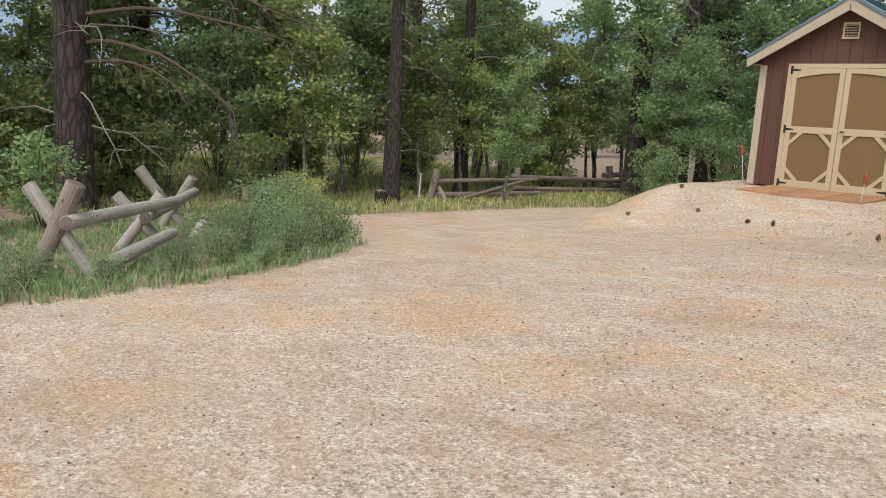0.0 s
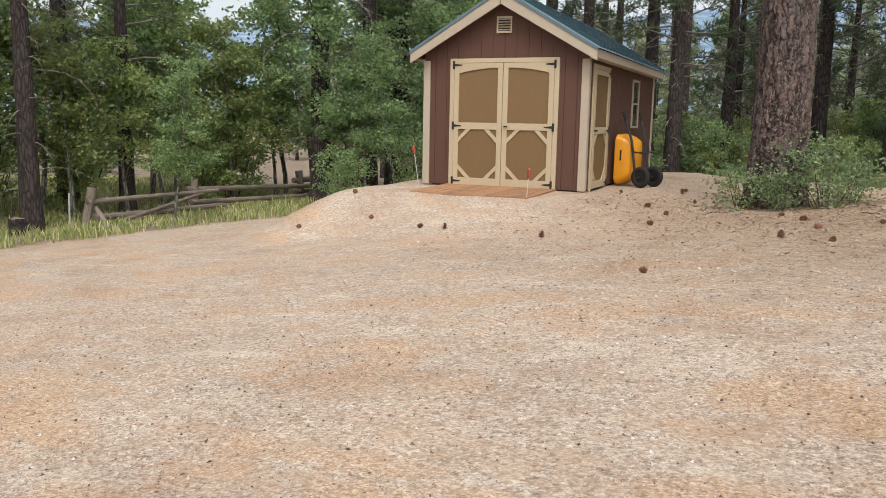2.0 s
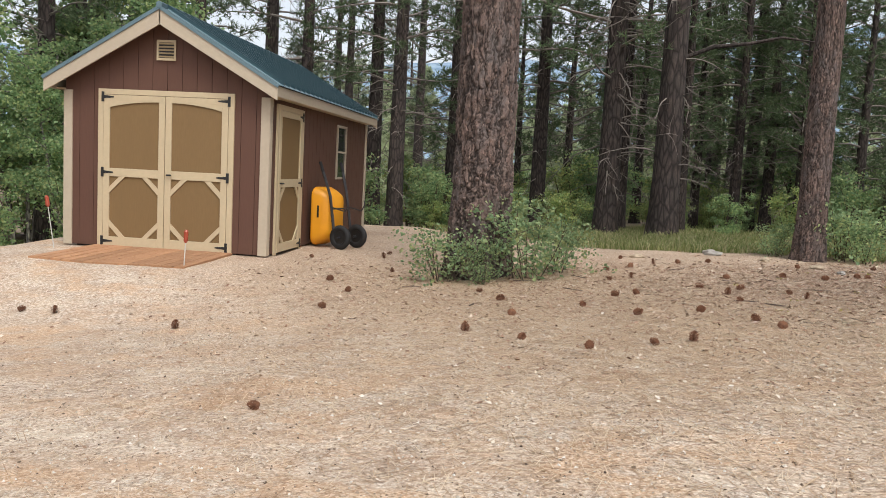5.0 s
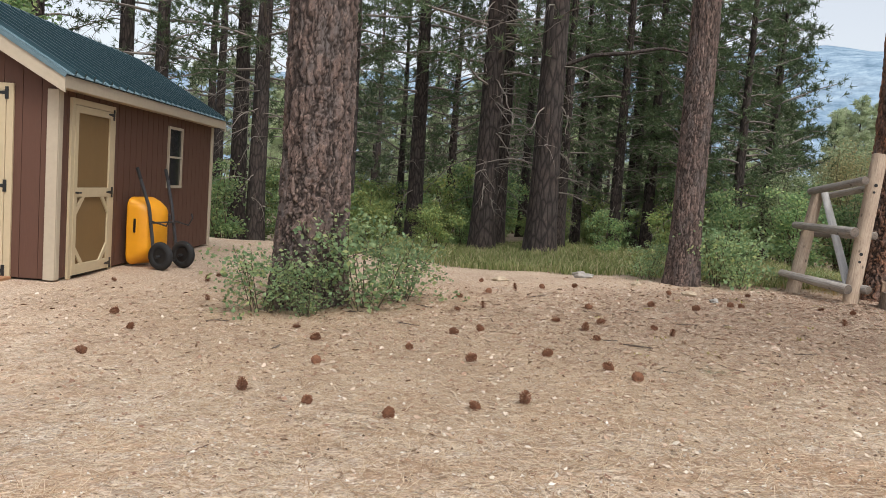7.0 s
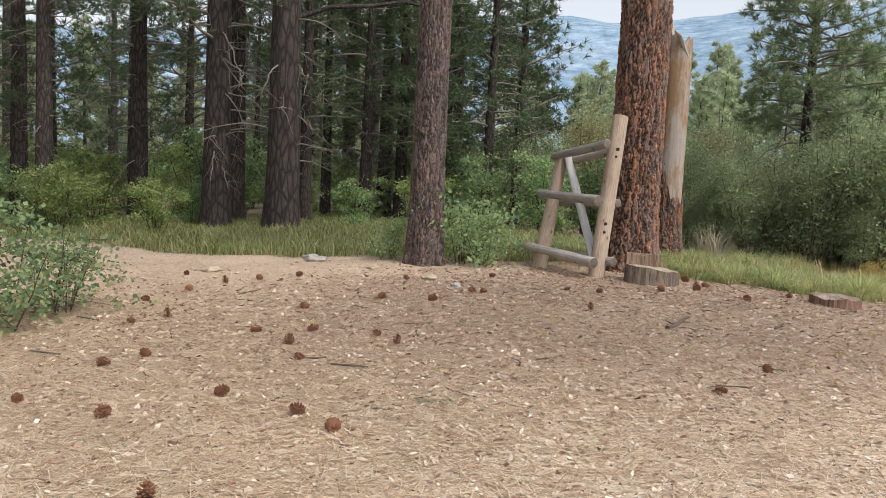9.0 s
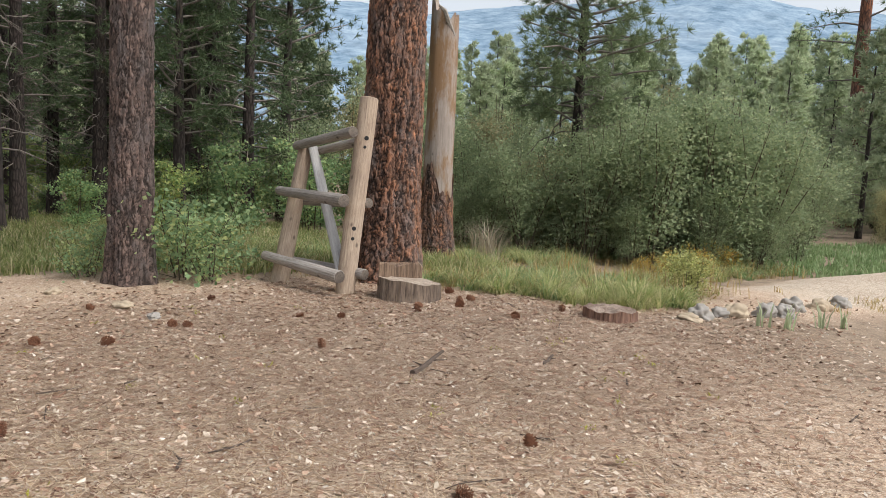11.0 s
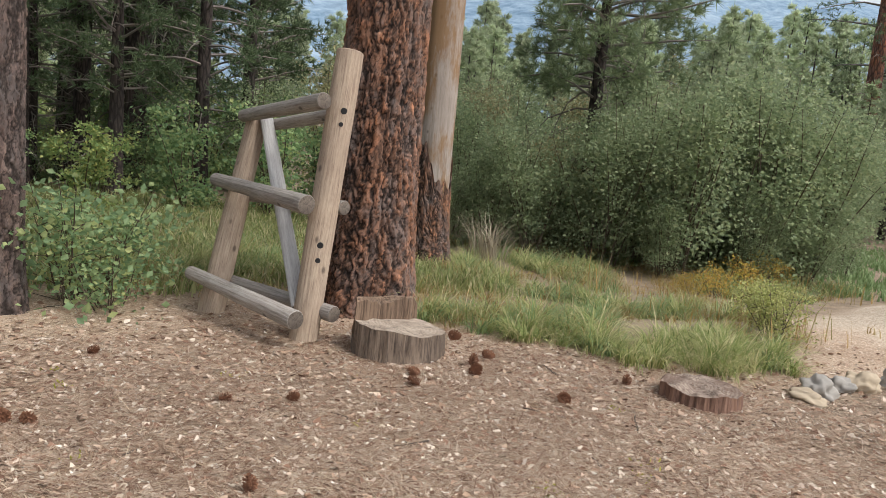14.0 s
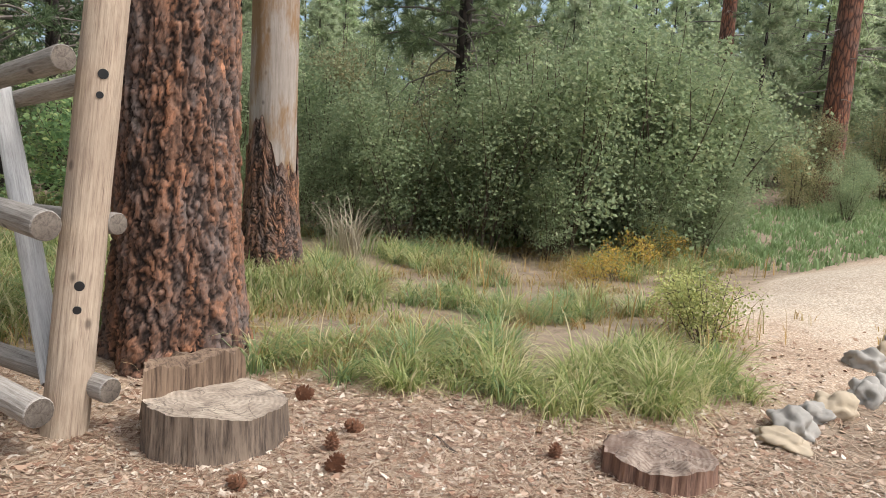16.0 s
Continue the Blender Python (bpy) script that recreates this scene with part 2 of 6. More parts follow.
def ground_material():
    mat, t, b = nodes_of("ground_soil", 0.95)
    v = coords(t)
    zone = attr(t, "zone")
    sep = node(t, "SeparateColor")
    t.links.new(zone.outputs["Color"], sep.inputs[0])
    stones = node(t, "TexVoronoi", Scale=42.0, Randomness=1.0)
    t.links.new(v, stones.inputs["Vector"])
    small = node(t, "TexVoronoi", Scale=95.0, Randomness=1.0)
    t.links.new(v, small.inputs["Vector"])
    n_fine, n_mid, n_big = noise_tex(t, v, 60, 6, 0.7), noise_tex(t, v, 4.5, 6, 0.7), noise_tex(t, v, 0.55, 5, 0.62)
    # pale decomposed gravel with brighter and darker chips
    chips = node(t, "SeparateColor")
    t.links.new(stones.outputs["Color"], chips.inputs[0])
    gravel = ramp(t, chips.outputs[0], [(0.0, (0.16, 0.11, 0.075)), (0.15, (0.38, 0.295, 0.23)), (0.6, (0.53, 0.435, 0.345)), (0.9, (0.61, 0.53, 0.435)), (1.0, (0.80, 0.74, 0.65))])
    chips2 = node(t, "SeparateColor")
    t.links.new(small.outputs["Color"], chips2.inputs[0])
    gravel2 = ramp(t, chips2.outputs[0], [(0.0, (0.20, 0.13, 0.085)), (0.5, (0.49, 0.395, 0.31)), (1.0, (0.76, 0.69, 0.59))])
    gravel = mixed(t, 0.55, gravel, gravel2)
    gravel = mixed(t, ramp(t, n_mid, [(0.4, (0, 0, 0)), (0.72, (0.55,) * 3)]), gravel, (0.42, 0.28, 0.17))
    drift = noise_tex(t, coords(t, (1, 1.9, 1)), 1.3, 7, 0.72)
    gravel = mixed(t, ramp(t, drift, [(0.50, (0, 0, 0)), (0.62, (0.55,) * 3)]), gravel, (0.47, 0.315, 0.20))
    gravel = mixed(t, ramp(t, drift, [(0.34, (0.5,) * 3), (0.44, (0, 0, 0))]), gravel, (0.68, 0.60, 0.48))
    # rust-coloured fallen needles
    st = coords(t, (3.2, 30, 10))
    st2 = coords(t, (26, 4.0, 10))
    streak = mixed(t, 0.5, noise_tex(t, st, 5.0, 6, 0.8), noise_tex(t, st2, 5.0, 6, 0.8))
    needles = ramp(t, streak, [(0.36, (0.15, 0.09, 0.058)), (0.45, (0.45, 0.32, 0.21)), (0.54, (0.65, 0.51, 0.36)), (0.64, (0.82, 0.71, 0.57))])
    needles = mixed(t, 0.45, needles, gravel2)
    duff = mixed(t, ramp(t, noise_tex(t, v, 1.7, 5, 0.7), [(0.4, (0.15,) * 3), (0.65, (0.85,) * 3)]), needles, mixed(t, 0.3, gravel, (0.56, 0.43, 0.29)))
    rust = ramp(t, noise_tex(t, coords(t, (1, 1.6, 1)), 0.75, 8, 0.68), [(0.53, (0, 0, 0)), (0.58, (0.6,) * 3), (0.68, (0.9,) * 3)])
    patch = mixed(t, rust, gravel, mixed(t, 0.55, gravel2, (0.52, 0.30, 0.14)))
    col = mixed(t, sep.outputs[0], patch, duff)
    # red-brown bark litter under the rust-barked pine
    crumbs = ramp(t, chips2.outputs[1], [(0.0, (0.13, 0.07, 0.048)), (0.4, (0.35, 0.22, 0.145)), (0.75, (0.46, 0.33, 0.23)), (1.0, (0.76, 0.66, 0.54))])
    crumbs = mixed(t, 0.4, crumbs, needles)
    col = mixed(t, zone.outputs["Alpha"], col, crumbs)
    # soil under grass
    soil = ramp(t, n_mid, [(0.3, (0.17, 0.125, 0.085)), (0.6, (0.32, 0.245, 0.175)), (0.8, (0.47, 0.38, 0.29))])
    col = mixed(t, sep.outputs[1], col, soil)
    # pale sand bank
    sand = mixed(t, 0.5, gravel2, mixed(t, n_mid, (0.42, 0.34, 0.25), (0.62, 0.54, 0.43)))
    col = mixed(t, sep.outputs[2], col, sand)
    mottle = ramp(t, noise_tex(t, v, 1.1, 8, 0.72), [(0.36, (0.84, 0.79, 0.76)), (0.5, (1.0,) * 3), (0.64, (1.12, 1.12, 1.11))])
    col = mixed(t, 0.75, col, mottle, "MULTIPLY")
    grit = ramp(t, noise_tex(t, coords(t, (1, 1.4, 1)), 30, 8, 0.8), [(0.36, (0.5, 0.45, 0.4)), (0.5, (1.0,) * 3), (0.62, (1.3,) * 3)])
    col = mixed(t, 0.7, col, grit, "MULTIPLY")
    t.links.new(col, b.inputs["Base Color"])
    h = mixed(t, 0.4, mixed(t, 0.5, stones.outputs["Distance"], n_fine), streak)
    bump(t, b, h, 0.7, 0.016)
    return mat


M_GROUND = ground_material()
M_SIDING = painted("brown_siding", (0.10, 0.044, 0.028), 0.7, (6, 6, 0.7), 0.1, 14)
M_CREAM = painted("cream_trim", (0.50, 0.405, 0.265), 0.6, (1, 1, 1), 0.08, 18)
M_TRIM = painted("beige_trim", (0.44, 0.37, 0.28), 0.65, (1, 1, 1), 0.08, 18)
M_TAN = painted("tan_panel", (0.19, 0.115, 0.045), 0.65, (8, 8, 0.8), 0.12, 10)
M_ROOF = painted("green_metal_roof", (0.125, 0.195, 0.225), 0.4, (1, 1, 1), 0.12, 6, 0.25, 0.03)
# same metal as the roof, darkened: the ribs' shadow lines as colour
M_RIB_SHADED = painted("green_metal_rib_shaded", (0.035, 0.075, 0.09), 0.35, (1, 1, 1), 0.12, 6, 0.4, 0.03)
M_BLACK = painted("black_iron", (0.012, 0.012, 0.013), 0.5)
M_RUBBER = painted("black_rubber", (0.014, 0.014, 0.015), 0.75)
M_STEEL = painted("grey_steel_tube", (0.05, 0.05, 0.055), 0.45, metal=0.4)
M_YELLOW = painted("yellow_plastic", (0.78, 0.33, 0.012), 0.42, amount=0.06, scale=8, relief=0.03)
M_RAMP = wood("ramp_wood", (0.50, 0.28, 0.15), (0.36, 0.18, 0.09), 1)
M_GREY_WOOD = wood("weathered_grey_wood", (0.45, 0.42, 0.385), (0.215, 0.185, 0.16), 2)
M_TAN_WOOD = wood("weathered_tan_wood", (0.52, 0.415, 0.31), (0.27, 0.195, 0.145), 2)
M_SILVER = wood("silver_grey_wood", (0.58, 0.57, 0.56), (0.36, 0.35, 0.34), 2)
M_FENCE_WOOD = wood("fence_log_wood", (0.33, 0.28, 0.23), (0.16, 0.125, 0.10), 2)


def sawn_face(name, light, dark):
    """Old sawn end grain: growth rings, radial cracks, grey weathering."""
    mat, t, b = nodes_of(name, 0.9)
    v = coords(t)
    ring = node(t, "TexWave", Scale=14.0, Distortion=6.0, Detail=3.0)
    ring.wave_type, ring.rings_direction = "RINGS", "Z"
    t.links.new(v, ring.inputs["Vector"])
    wob = node(t, "TexNoise", Scale=7.0, Detail=4.0)
    t.links.new(v, wob.inputs["Vector"])
    crack = node(t, "TexVoronoi", Scale=6.0)
    crack.feature = "DISTANCE_TO_EDGE"
    t.links.new(mixed(t, 0.35, v, wob.outputs["Color"]), crack.inputs["Vector"])
    lo, hi = np.array(dark), np.array(light)
    grain = mixed(t, 0.88, ring.outputs["Fac"], noise_tex(t, v, 22, 7, 0.75))
    col = ramp(t, grain, [(0.3, tuple(lo)), (0.48, tuple(lo * 0.4 + hi * 0.6)), (0.62, tuple(hi))])
    col = mixed(t, ramp(t, noise_tex(t, v, 5, 5, 0.7), [(0.45, (0, 0, 0)), (0.62, (0.8,) * 3)]), col, tuple(lo * 1.1))
    col = mixed(t, ramp(t, crack.outputs["Distance"], [(0.0, (0.8,) * 3), (0.025, (0, 0, 0))]), col, tuple(lo * 0.45))
    t.links.new(col, b.inputs["Base Color"])
    bump(t, b, grain, 0.8, 0.008)
    return mat


M_CUT = sawn_face("sawn_stump_top", (0.47, 0.39, 0.31), (0.20, 0.155, 0.12))
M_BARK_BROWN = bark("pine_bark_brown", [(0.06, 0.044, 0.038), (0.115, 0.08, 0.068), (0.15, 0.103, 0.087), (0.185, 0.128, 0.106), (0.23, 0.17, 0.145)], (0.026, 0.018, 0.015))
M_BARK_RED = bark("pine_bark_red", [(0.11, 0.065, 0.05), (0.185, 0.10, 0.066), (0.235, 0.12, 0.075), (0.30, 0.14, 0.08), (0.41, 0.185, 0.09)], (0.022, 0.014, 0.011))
M_BARK_DARK = far_bark("pine_bark_dark", (0.066, 0.048, 0.042), (0.016, 0.012, 0.010))
M_BARK_RUST = far_bark("pine_bark_rust", (0.25, 0.095, 0.05), (0.05, 0.025, 0.018))
M_BARK_PALE = far_bark("aspen_bark", (0.26, 0.24, 0.20), (0.06, 0.055, 0.05))
M_TWIG = painted("dead_twig", (0.23, 0.20, 0.175), 0.9)
M_STICK = painted("dark_dead_stick", (0.10, 0.072, 0.055), 0.9, amount=0.4)
M_STEM = painted("shrub_stem", (0.10, 0.075, 0.05), 0.9)
M_NEEDLE = leaf_material("pine_needles", [(0.075, 0.115, 0.058), (0.11, 0.16, 0.08), (0.165, 0.21, 0.105)], 0.5, 0.35)
M_NEEDLE_YOUNG = leaf_material("young_pine_needles", [(0.16, 0.22, 0.125), (0.23, 0.29, 0.155), (0.30, 0.36, 0.19)], 0.5, 0.45)
# far needles: distance haze and brightness are put into the pale colour
M_NEEDLE_FAR = leaf_material("hazed_pine_needles", [(0.38, 0.46, 0.29), (0.48, 0.55, 0.35), (0.58, 0.62, 0.42)], 0.8, 0.55)
M_LEAF = leaf_material("alder_leaves", [(0.15, 0.25, 0.12), (0.23, 0.35, 0.165), (0.31, 0.43, 0.20), (0.43, 0.48, 0.21)], 0.5, 0.55)
M_LEAF_LIGHT = leaf_material("light_shrub_leaves", [(0.18, 0.27, 0.10), (0.26, 0.36, 0.14), (0.35, 0.42, 0.16), (0.45, 0.45, 0.16)], 0.5, 0.48)
M_LEAF_GREY = leaf_material("willow_leaves", [(0.20, 0.26, 0.145), (0.26, 0.325, 0.18), (0.31, 0.37, 0.205), (0.37, 0.41, 0.235)], 0.5, 0.5)
M_LEAF_OLIVE = leaf_material("olive_willow_leaves", [(0.22, 0.23, 0.12), (0.32, 0.33, 0.17), (0.42, 0.40, 0.22), (0.47, 0.37, 0.2)], 0.5, 0.45)
M_LEAF_BLUE = leaf_material("rose_shrub_leaves", [(0.16, 0.25, 0.13), (0.24, 0.35, 0.18), (0.31, 0.41, 0.21), (0.40, 0.44, 0.19)], 0.5, 0.5)
M_GRASS = leaf_material("grass_blades", [(0.18, 0.235, 0.08), (0.30, 0.36, 0.13), (0.45, 0.46, 0.20), (0.68, 0.60, 0.38)], 0.6, 0.45)
M_GRASS_BLUE = leaf_material("blue_green_grass", [(0.17, 0.26, 0.11), (0.25, 0.36, 0.16), (0.36, 0.44, 0.24)], 0.6, 0.4)
M_DRY = leaf_material("dry_grass", [(0.36, 0.29, 0.15), (0.46, 0.38, 0.21), (0.42, 0.26, 0.09), (0.30, 0.27, 0.11)], 0.7, 0.3)
M_YELLOW_WEED = leaf_material("yellow_weed_leaves", [(0.42, 0.38, 0.09), (0.58, 0.43, 0.09), (0.56, 0.32, 0.09), (0.30, 0.33, 0.11)])
M_CREAM_FLOWER = leaf_material("cream_flower_heads", [(0.55, 0.50, 0.36), (0.66, 0.62, 0.48), (0.48, 0.44, 0.25)])
M_PALE_STRAW = leaf_material("pale_straw", [(0.50, 0.44, 0.32), (0.62, 0.55, 0.42), (0.42, 0.36, 0.26)])
M_LIME = leaf_material("lime_weed_leaves", [(0.36, 0.42, 0.14), (0.48, 0.50, 0.18), (0.58, 0.57, 0.25), (0.32, 0.38, 0.14)])
M_CONE = painted("pine_cone_scales", (0.24, 0.108, 0.058), 0.85, amount=0.55, scale=45)
M_ROCK = painted("grey_rock", (0.37, 0.345, 0.31), 0.85, amount=0.3, scale=7, relief=0.5)
M_ROCK_TAN = painted("tan_rock", (0.48, 0.39, 0.28), 0.85, amount=0.25, scale=7, relief=0.5)
M_WHITE = painted("white_rod", (0.55, 0.54, 0.52), 0.5)
M_RED = painted("red_reflector", (0.34, 0.06, 0.03), 0.4)
M_GLASS = bpy.data.materials.new("window_glass")
M_GLASS.use_nodes = True
_b = M_GLASS.node_tree.nodes["Principled BSDF"]
_b.inputs["Base Color"].default_value = (0.02, 0.022, 0.024, 1)
_b.inputs["Roughness"].default_value = 0.06

# ---- ground ----
def build_ground():
    fine_x, fine_y = np.arange(-14, 24.01, 0.14), np.arange(-18, 14.01, 0.14)
    far = np.array([0.6, 1.5, 3, 5, 8, 12, 18, 28, 45, 80, 150, 300, 700, 1600, 3000.0])
    xs = np.concatenate([-14 - far[::-1], fine_x, 24 + far])
    ys = np.concatenate([-18 - far[::-1], fine_y, 14 + far])
    X, Y = np.meshgrid(xs, ys, indexing="ij")
    Z = land(X, Y)
    rough = np.array([noise.fractal(Vector((x * 0.8, y * 0.8, 0)), 1.0, 2.0, 3) for x, y in zip(X.ravel(), Y.ravel())]).reshape(X.shape)
    i, j = np.meshgrid(np.arange(len(xs) - 1), np.arange(len(ys) - 1), indexing="ij")
    w = len(ys)
    q = np.stack([i * w + j, (i + 1) * w + j, (i + 1) * w + j + 1, i * w + j + 1], -1).reshape(-1, 4)
    s = Shape().add(np.stack([X, Y, Z], -1), q)
    ob = part("ground", s, M_GROUND, smooth_faces=True)
    wob = rough * 0.35
    g = smooth(-0.15, 0.35, grassy(X, Y) + wob)
    duff = np.maximum(smooth(-5.5, -1.5, Y - 0.25 * (7 - X)) * smooth(2.8, 4.6, X), smooth(8.0, 10.5, X + wob))
    duff = np.maximum(duff, 0.85 * smooth(4.6, 2.6, np.hypot(X - 4.8, Y - 1.4) + wob))
    duff = np.maximum(duff, 0.9 * smooth(3.4, 2.2, np.hypot(X - 5.2, Y + 0.3) + wob))
    sand = smooth(0.35, 0.6, np.exp(-((X - 19.5) / 3.6) ** 2 - ((Y + 0.1) / 1.35) ** 2) + 0.3 * rough)
    g = np.maximum(g, 0.9 * smooth(12.4, 13.6, X + wob) * smooth(-0.8, -1.3, Y + wob) * smooth(-6.5, -4.0, Y + 2 * wob))
    g = g * (1 - sand)
    crumb = smooth(8.6, 11.2, X + 2 * wob) * smooth(3.0, 1.5, Y) * (0.85 + 0.4 * np.clip(rough, -0.6, 0.4))
    crumb = np.maximum(crumb, 0.8 * smooth(4.6, 2.4, np.hypot(X - 4.6, Y - 1.0) + 2 * wob))
    bed = smooth(-4.3, -1.0, Y - 0.12 * (X - 6) + 2.5 * wob) * smooth(2.7, 3.7, X + wob)
    crumb = np.maximum(crumb, 0.7 * smooth(-3.4, -1.2, Y + wob) * smooth(1.6, 2.8, X + wob) * smooth(6.0, 4.5, X))
    crumb = np.maximum(crumb, 0.85 * bed * (0.85 + 0.5 * np.clip(rough, -0.7, 0.3)))
    col = np.stack([duff, g, sand, np.clip(crumb, 0, 1)], -1).reshape(-1, 4)
    ob.data.attributes.new("zone", "FLOAT_COLOR", "POINT").data.foreach_set("color", col.ravel())
    return tagged(ob, "pale gravel drive and rust-coloured needle litter on sandy ground", "ground", kind="structure")


build_ground()


# ---- the shed ----
X0, X1, Y1, CX = -0.48, 2.34, 5.6, 0.93
EAVE, APEX = 2.225, 3.15


def build_shed():
    shed = thing("shed", "brown wooden garden shed with cream trim and green metal roof", "shed")
    slope = (APEX - EAVE) / (X1 + 0.17 - CX)
    # siding: vertical boards with grooves, each board a little proud of a backing wall
    back = Shape()
    back.span((X0 + 0.05, 0.066, 0.02), (X1 - 0.05, 0.10, 2.1)).span((X0 + 0.05, Y1 - 0.1, 0.02), (X1 - 0.05, Y1 - 0.06, 2.1))
    back.span((X0 + 0.04, 0.1, 0.02), (X0 + 0.08, Y1 - 0.1, 2.1)).span((X1 - 0.08, 0.1, 0.02), (X1 - 0.04, Y1 - 0.1, 2.1))
    part("backing_wall", back, M_SIDING, shed)
    part("floor_frame", Shape().span((X0 + 0.1, 0.15, -0.05), (X1 - 0.1, Y1 - 0.15, 0.05)), M_BLACK, shed)

    def gable_z(x):
        return APEX - 0.1 - slope * abs(x - CX)

    step = 0.203
    x = X0
    while x < X1 - 0.01:
        a, b2 = x + 0.003, min(x + step - 0.003, X1)
        za, zb = gable_z(a), gable_z(b2)
        if a < CX < b2:
            v = [(a, 0.028, 0.03), (b2, 0.028, 0.03), (b2, 0.028, zb), (CX, 0.028, gable_z(CX)), (a, 0.028, za)]
        else:
            v = [(a, 0.028, 0.03), (b2, 0.028, 0.03), (b2, 0.028, zb), (a, 0.028, za)]
        n = len(v)
        for y0, y1 in ((0.028, 0.06), (Y1 - 0.03, Y1 - 0.06)):
            vv = [(p[0], y0, p[2]) for p in v] + [(p[0], y1, p[2]) for p in v]
            s = Shape().add(vv, [[k, (k + 1) % n, n + (k + 1) % n, n + k] for k in range(n)])
            s.n -= len(vv)
            s.f.append(np.array([list(range(n))[::-1]]) + s.n)
            s.n += len(vv)
            part("siding_board", s, M_SIDING, shed)
        x += step
    y = 0.06
    while y < Y1 - 0.07:
        y2 = min(y + 0.195, Y1 - 0.06)
        if y2 - y > 0.02:
            for xa, xb in ((X1 - 0.04, X1 - 0.012), (X0 + 0.012, X0 + 0.04)):
                part("siding_board", Shape().span((xa, y, 0.03), (xb, y2 - 0.012, 2.14)), M_SIDING, shed)
        y += 0.195
    # corner boards
    for xa, xb, ya, yb in ((X0 - 0.012, X0 + 0.11, 0.0, 0.026), (X1 - 0.11, X1 + 0.012, 0.0, 0.026), (X1 - 0.01, X1 + 0.014, 0.026, 0.11), (X0 - 0.014, X0 + 0.01, 0.026, 0.11),
                           (X1 - 0.01, X1 + 0.014, Y1 - 0.12, Y1 - 0.002), (X1 - 0.11, X1 + 0.012, Y1 - 0.03, Y1), (X0 - 0.014, X0 + 0.01, Y1 - 0.12, Y1 - 0.002), (X0 - 0.012, X0 + 0.11, Y1 - 0.03, Y1)):
        s = bevelled((xb - xa, yb - ya, 2.05), 0.004)
        part("corner_board", s, M_TRIM, shed, m=pose((xa + xb) / 2, (ya + yb) / 2, 1.045))
    # roof: two ribbed metal sheets, ridge cap, fascia boards
    ang = math.atan(slope)
    L = (X1 + 0.17 - CX) / math.cos(ang) + 0.02
    ya, yb = -0.20, Y1 + 0.16
    for sgn in (-1, 1):
        prof, yy = [], ya
        while yy < yb - 0.02:
            for dy, dz in ((0, 0), (0.15, 0), (0.157, 0.02), (0.183, 0.02), (0.190, 0)):
                if yy + dy <= yb:
                    prof.append((yy + dy, dz))
            yy += 0.225
        prof.append((yb, 0))
        n = len(prof)
        v = []
        for base in (0, -0.006):
            for s_ in (0.0, L):
                for py, pz in prof:
                    lx, lz = s_, pz + base
                    v.append((CX + sgn * (lx * math.cos(ang) + lz * math.sin(ang)), py, APEX - lx * math.sin(ang) + lz * math.cos(ang)))
        f = [[i, i + 1, n + i + 1, n + i] for i in range(n - 1)] + [[2 * n + i, 3 * n + i, 3 * n + i + 1, 2 * n + i + 1] for i in range(n - 1)] + [[n + i, n + i + 1, 3 * n + i + 1, 3 * n + i] for i in range(n - 1)]
        part("roof_sheet", Shape().add(v, f), M_ROOF, shed)
        yy = ya + 0.171
        while yy < yb - 0.03:
            mid = Vector((CX, yy, APEX)) + Vector((sgn * math.cos(ang), 0, -math.sin(ang))) * (L * 0.5) + Vector((sgn * math.sin(ang), 0, math.cos(ang))) * 0.03
            part("roof_rib", Shape().box((L - 0.01, 0.034, 0.046)), M_RIB_SHADED, shed, m=Matrix.Translation(mid) @ pose(0, 0, 0, 0, sgn * math.degrees(ang), 0))
            yy += 0.225
        # rake boards (front and back) and eave fascia
        for yc in (ya + 0.012, yb - 0.012):
            d = Vector((sgn * math.cos(ang), 0, -math.sin(ang)))
            nrm = Vector((sgn * math.sin(ang), 0, math.cos(ang)))
            p0, p1 = Vector((CX, yc, APEX)) - nrm * 0.012, Vector((CX, yc, APEX)) + d * (L - 0.015) - nrm * 0.012
            drop = 0.19
            q = [p0, p1, p1 - Vector((0, 0, drop / math.cos(ang) * 0.86)), p0 - Vector((0, 0, drop / math.cos(ang)))]
            v = [tuple(p + Vector((0, o, 0))) for o in (-0.012, 0.012) for p in q]
            part("rake_board", Shape().add(v, [[0, 1, 2, 3], [7, 6, 5, 4], [0, 4, 5, 1], [1, 5, 6, 2], [2, 6, 7, 3], [3, 7, 4, 0]]), M_TRIM, shed)
            q2 = [p0 + nrm * 0.016 - d * 0.0, p1 + nrm * 0.016 + d * 0.02, p1 - nrm * 0.03 + d * 0.02, p0 - nrm * 0.03]
            off = -0.022 if yc < 1 else 0.022
            v = [tuple(p + Vector((0, off + o, 0))) for o in (-0.006, 0.006) for p in q2]
            part("drip_edge", Shape().add(v, [[0, 1, 2, 3], [7, 6, 5, 4], [0, 4, 5, 1], [1, 5, 6, 2], [2, 6, 7, 3], [3, 7, 4, 0]]), M_ROOF, shed)
        xe = CX + sgn * (X1 + 0.15 - CX)
        part("eave_fascia", bevelled((0.024, yb - ya - 0.055, 0.135), 0.004), M_TRIM, shed, m=pose(xe, (ya + yb) / 2, EAVE - 0.085))
        part("soffit", Shape().span((min(xe, CX + sgn * (X1 - CX - 0.02)), 0.03, EAVE - 0.145), (max(xe, CX + sgn * (X1 - CX - 0.02)), Y1 - 0.05, EAVE - 0.13)), M_CREAM, shed)
    part("ridge_cap", Shape().tube([(CX, ya - 0.02, APEX + 0.008), (CX, yb + 0.02, APEX + 0.008)], 0.045, 6), M_ROOF, shed)
